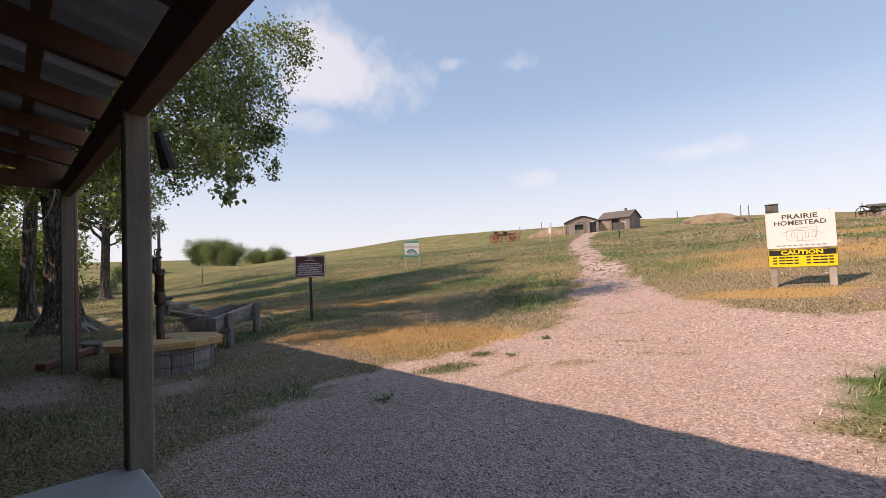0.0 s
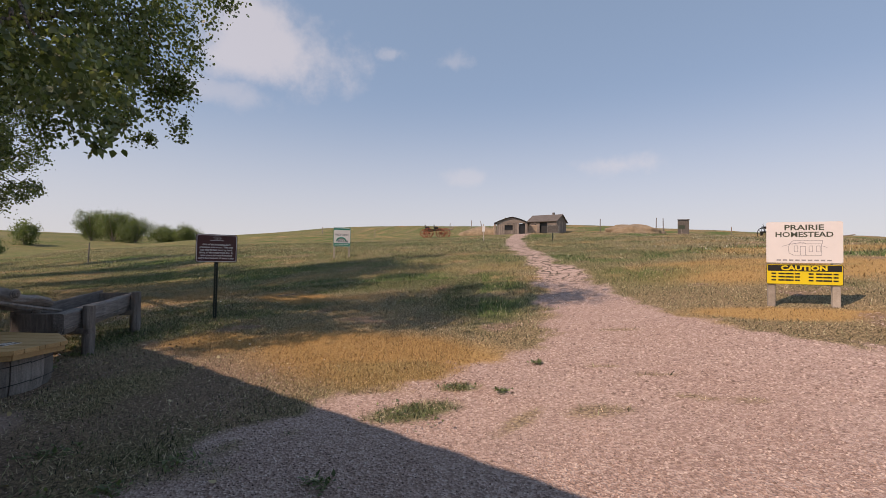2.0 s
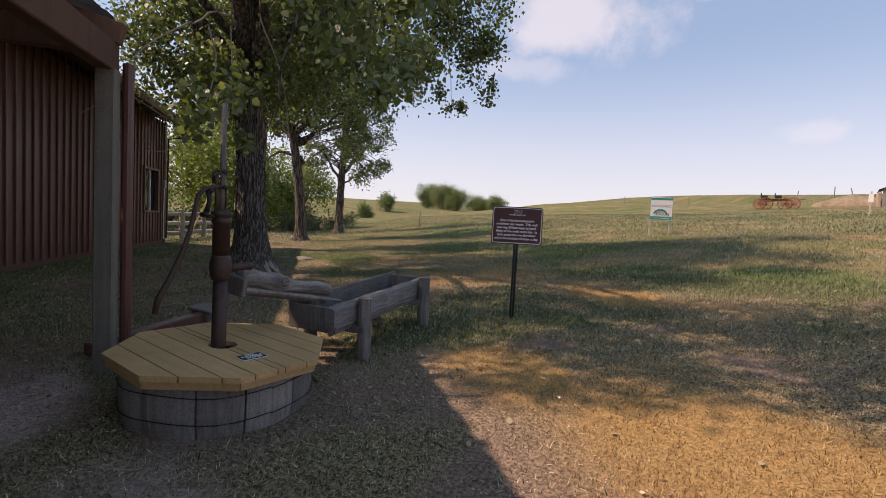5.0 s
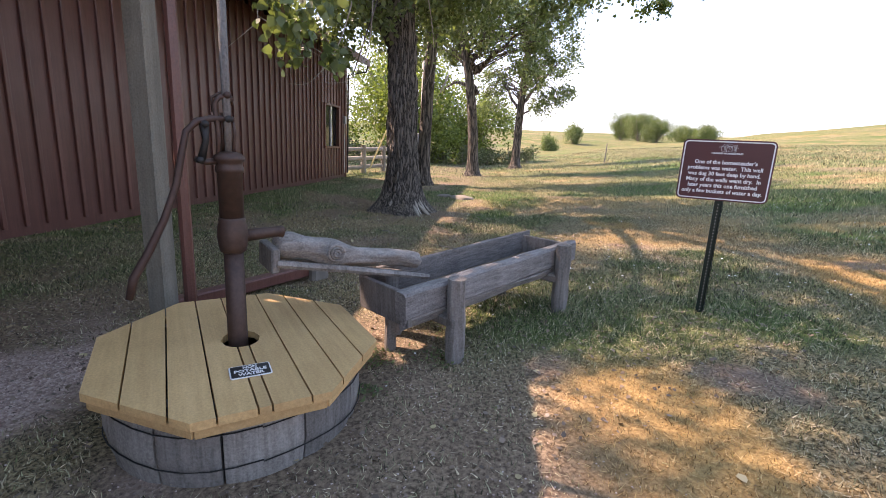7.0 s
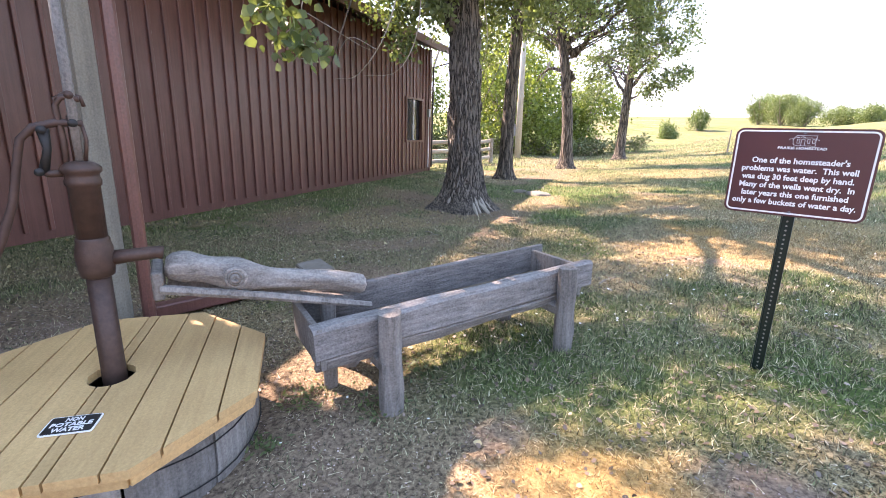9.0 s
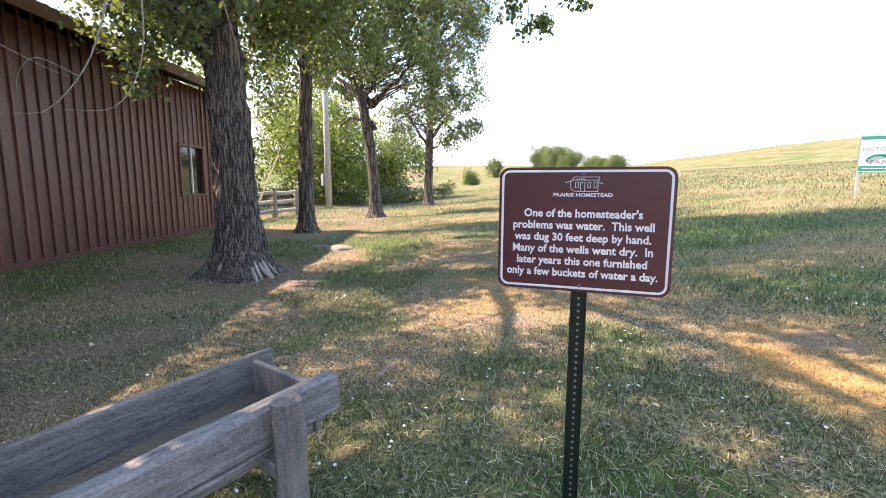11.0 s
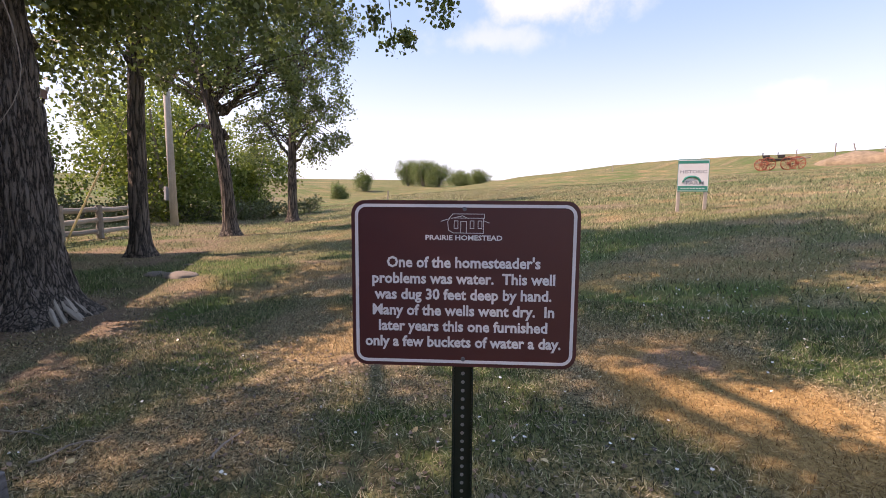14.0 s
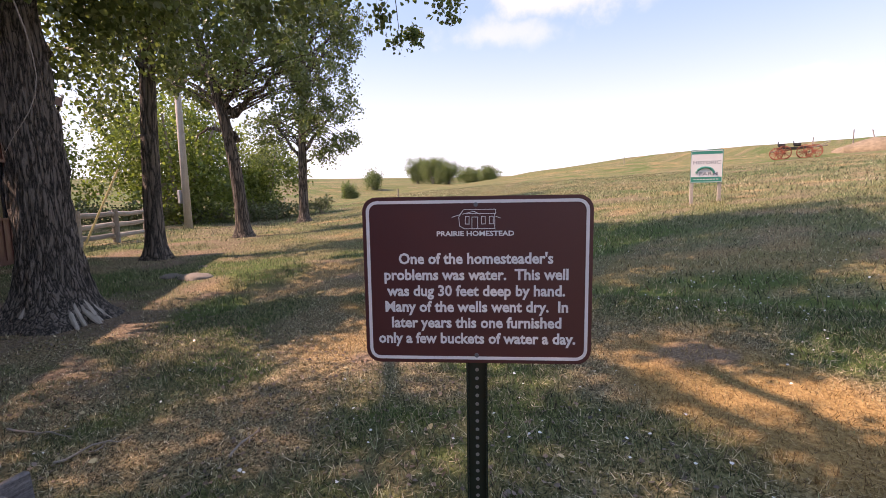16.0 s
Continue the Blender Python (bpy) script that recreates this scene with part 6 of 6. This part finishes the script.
# ---- ground cover ----


def strewn(box_, n, seed):
    rng = np.random.default_rng(seed)
    return rng, rng.uniform(box_[0], box_[1], n), rng.uniform(box_[2], box_[3], n)


def grass(name, box_, n, length, width, seed, hole=None, flat=False):
    """Single blades: short, each with its own lean; greener where the ground is green."""
    rng, x, y = strewn(box_, n, seed)
    gr, so, dr, gn = cover(x, y)
    keep = (rng.random(n) > gr * 1.05) & (rng.random(n) > so * 0.88) & (np.hypot(x - WELL.x, y - WELL.y) > 0.7)
    rel_x, rel_y = x - B0.x, y - B0.y
    keep &= (rel_x * BN.x + rel_y * BN.y > 0.12) | (rel_x * BU.x + rel_y * BU.y > A1 + 0.2)
    keep &= ~((rel_x * BN.x + rel_y * BN.y < 3.9) & (rel_x * BU.x + rel_y * BU.y < -11.5))
    if hole:
        keep &= ~((x > hole[0]) & (x < hole[1]) & (y > hole[2]) & (y < hole[3]))
    x, y, dr, gn = x[keep], y[keep], dr[keep], gn[keep]
    m = len(x)
    z = height(x, y) - 0.004
    tall = length * rng.uniform(0.4, 1.25, m) * (0.75 + 0.6 * gn) * (0.6 + 0.8 * cloudy(x, y, 0.7, 51))
    a, lean = rng.uniform(0, 6.283, m), rng.uniform(0.1, 1.1, m) * tall
    if flat:
        lean = rng.uniform(1.5, 5.0, m) * tall
        z = z + 0.008
    b = rng.uniform(0, 6.283, m)
    w = width * rng.uniform(0.6, 1.3, m)
    p = np.stack([x, y, z], 1)
    side = np.stack([np.cos(b), np.sin(b), np.zeros(m)], 1) * w[:, None]
    tip = p + np.stack([np.cos(a) * lean, np.sin(a) * lean, tall], 1)
    ob = same_size_faces(name, np.stack([p - side, p + side, tip], 1), 3, BLADE)
    gn = gn * (0.3 if flat else 1.0)
    dry = np.clip((0.85 if flat else 0.63) + 0.5 * dr - 0.45 * gn + rng.normal(0, 0.28, m), 0, 1)
    col = np.repeat(np.stack([dry, dr * 0.9, gn, np.ones(m)], 1), 3, 0).astype(np.float32)
    att = ob.data.color_attributes.new("tint", "FLOAT_COLOR", "POINT")
    att.data.foreach_set("color", col.ravel())
    return tagged(ob, "short mixed green and straw-coloured grass blades", "grass", kind="stuff")


NEAR = (-10.5, -0.5, 2.5, 13.5)
grass("straw_litter", NEAR, 170000, 0.015, 0.0036, 104, flat=True)
grass("grass_near", NEAR, 320000, 0.04, 0.0034, 101)
grass("grass_middle", (-22, 6, 0.5, 24), 260000, 0.055, 0.006, 102, NEAR)
grass("grass_far", (-50, 30, 6, 60), 220000, 0.09, 0.014, 103, (-22, 6, 0.5, 24))


def pebbles(name, box_, n, size, seed, mat):
    rng, x, y = strewn(box_, n, seed)
    gr, so, dr, gn = cover(x, y)
    keep = rng.random(n) < np.clip(gr + 0.55 * so, 0, 1)
    x, y = x[keep], y[keep]
    m = len(x)
    s = size * rng.uniform(0.45, 1.5, m)
    base = np.array([(1, 0, 0), (-1, 0, 0), (0, 1, 0), (0, -1, 0), (0, 0, 0.7), (0, 0, -0.4)], float)
    tri = np.array([(0, 2, 4), (2, 1, 4), (1, 3, 4), (3, 0, 4), (2, 0, 5), (1, 2, 5), (3, 1, 5), (0, 3, 5)])
    jit = base[None] * rng.uniform(0.55, 1.25, (m, 6, 3))
    a = rng.uniform(0, 6.283, m)
    c, sn = np.cos(a)[:, None], np.sin(a)[:, None]
    v = np.stack([jit[..., 0] * c - jit[..., 1] * sn, jit[..., 0] * sn + jit[..., 1] * c, jit[..., 2]], -1) * s[:, None, None] + np.stack([x, y, height(x, y)], 1)[:, None]
    f = (tri[None] + (np.arange(m) * 6)[:, None, None]).reshape(-1, 3)
    me = bpy.data.meshes.new(name)
    me.vertices.add(m * 6)
    me.vertices.foreach_set("co", v.astype(np.float32).ravel())
    me.loops.add(f.size)
    me.loops.foreach_set("vertex_index", f.astype(np.int32).ravel())
    me.polygons.add(len(f))
    me.polygons.foreach_set("loop_start", np.arange(0, f.size, 3, dtype=np.int32))
    me.update()
    me.materials.append(mat)
    return tagged(new(name, me), "loose pinkish gravel stones", "gravel", kind="stuff")


def pebble_mat():
    m, nt, p = node_mat("gravel_stones")
    geo = nt.nodes.new("ShaderNodeNewGeometry")
    col = ramp(nt, geo.outputs["Random Per Island"], (0.0, (0.19, 0.13, 0.11)), (0.5, (0.43, 0.31, 0.265)), (1.0, (0.68, 0.56, 0.50)))
    nt.links.new(col, p.inputs["Base Color"])
    p.inputs["Roughness"].default_value = 0.9
    return m


PEBBLE = pebble_mat()
pebbles("gravel_near", (-2.6, 4.5, 1.0, 8.5), 60000, 0.0085, 111, PEBBLE)
pebbles("gravel_far", (-1, 8, 5.5, 13), 26000, 0.013, 112, PEBBLE)
pebbles("gravel_dirt", (-7.5, -2, 2.5, 9), 30000, 0.0055, 113, PEBBLE)


def flecks(name, box_, n, size, seed, mat, label, category, chance, up=0.0):
    """Small separate flat pieces, each tilted its own way."""
    rng, x, y = strewn(box_, n, seed)
    gr, so, dr, gn = cover(x, y)
    keep = rng.random(n) < chance(x, y, gr, so, dr, gn)
    x, y = x[keep], y[keep]
    m = len(x)
    p = np.stack([x, y, height(x, y) + up + rng.uniform(0.004, 0.02, m)], 1)
    d = rng.normal(size=(m, 3)) * np.array((1, 1, 0.35))
    d /= np.linalg.norm(d, axis=1)[:, None]
    s = np.cross(d, np.array((0, 0, 1.0)) + rng.normal(size=(m, 3)) * 0.3)
    s /= np.linalg.norm(s, axis=1)[:, None]
    k = (size * rng.uniform(0.6, 1.3, m))[:, None]
    v = np.stack([p, p + d * k * 0.3 + s * k * 0.45, p + d * k * 0.75 + s * k * 0.3, p + d * k * 1.05, p + d * k * 0.75 - s * k * 0.3, p + d * k * 0.3 - s * k * 0.45], 1)
    return tagged(same_size_faces(name, v, 6, mat), label, category, kind="stuff")


flecks("fallen_leaves", (-13, -1, 2.5, 13), 1300, 0.04, 121, DEAD_LEAF, "dry yellow-brown leaves fallen on the grass", "leaves", lambda x, y, gr, so, dr, gn: 0.25 + 0.6 * (x < -6.5) * (y < 9.5))
flecks("leaf_litter", (-14, -4, 3.5, 11), 22000, 0.028, 124, LITTER_LEAF, "old brown leaf litter in the shade", "leaves", lambda x, y, gr, so, dr, gn: np.clip(0.75 * (cloudy(x, y, 1.3, 67) > 0.4) - 0.09 * np.clip(x + 9, 0, 9), 0.06, 1) * (((x - B0.x) * BN.x + (y - B0.y) * BN.y) > 0.2))
flecks("clover_flowers", (-9, -1, 6, 17), 4600, 0.02, 122, FLOWER, "small white clover flowers in the grass", "flowers", lambda x, y, gr, so, dr, gn: np.clip(0.03 + 0.5 * gn * (cloudy(x, y, 1.5, 61) > 0.5), 0, 1) * (1 - gr), 0.04)
flecks("hill_flowers", (1.5, 22, 14, 50), 2600, 0.04, 123, FLOWER, "pale flowers scattered over the slope", "flowers", lambda x, y, gr, so, dr, gn: 0.5 * (1 - gr) * (cloudy(x, y, 8, 63) > 0.48), 0.12)


def weed(at, r, seed, label="low green weed clump in the gravel", group="weeds in the gravel"):
    rng = np.random.default_rng(seed)
    b = on_ground(*at)
    t = thing("weed_clump", Matrix.Translation(b), label, "weed", group)
    n = int(40 + 420 * r)
    p = np.concatenate([rng.normal(size=(n, 2)) * r * 0.42, rng.uniform(0.0, 0.02, (n, 1))], 1)
    d = np.concatenate([rng.normal(size=(n, 2)), rng.uniform(0.0, 0.9, (n, 1))], 1)
    d /= np.linalg.norm(d, axis=1)[:, None]
    s = np.cross(d, np.array((0, 0, 1.0)))
    s /= np.linalg.norm(s, axis=1)[:, None] + 1e-6
    k = rng.uniform(0.015, 0.045, (n, 1))
    v = np.stack([p, p + d * k * 0.4 + s * k * 0.28, p + d * k, p + d * k * 0.4 - s * k * 0.28], 1)
    ob = same_size_faces("weed_leaves", v, 4, LEAF)
    ob.parent, ob["kind"] = t, "stuff"


for k, (x, y, r) in enumerate(((-2.1, 4.55, 0.16), (-2.25, 4.2, 0.12), (-1.2, 4.35, 0.1), (-0.87, 5.38, 0.34), (-0.57, 5.91, 0.15), (-0.2, 5.81, 0.1), (0.15, 6.57, 0.07), (-2.6, 4.0, 0.2), (-3.0, 4.6, 0.18))):
    weed((x, y), r, 200 + k)
for k, (x, y, r) in enumerate(((-5.45, 6.75, 0.2), (-5.25, 7.15, 0.22), (-5.6, 7.45, 0.2), (-5.5, 8.0, 0.22), (-5.05, 6.55, 0.12), (-5.75, 8.5, 0.2))):
    weed((x, y), r, 230 + k, "leafy green weeds growing under the trough", "weeds under the trough")
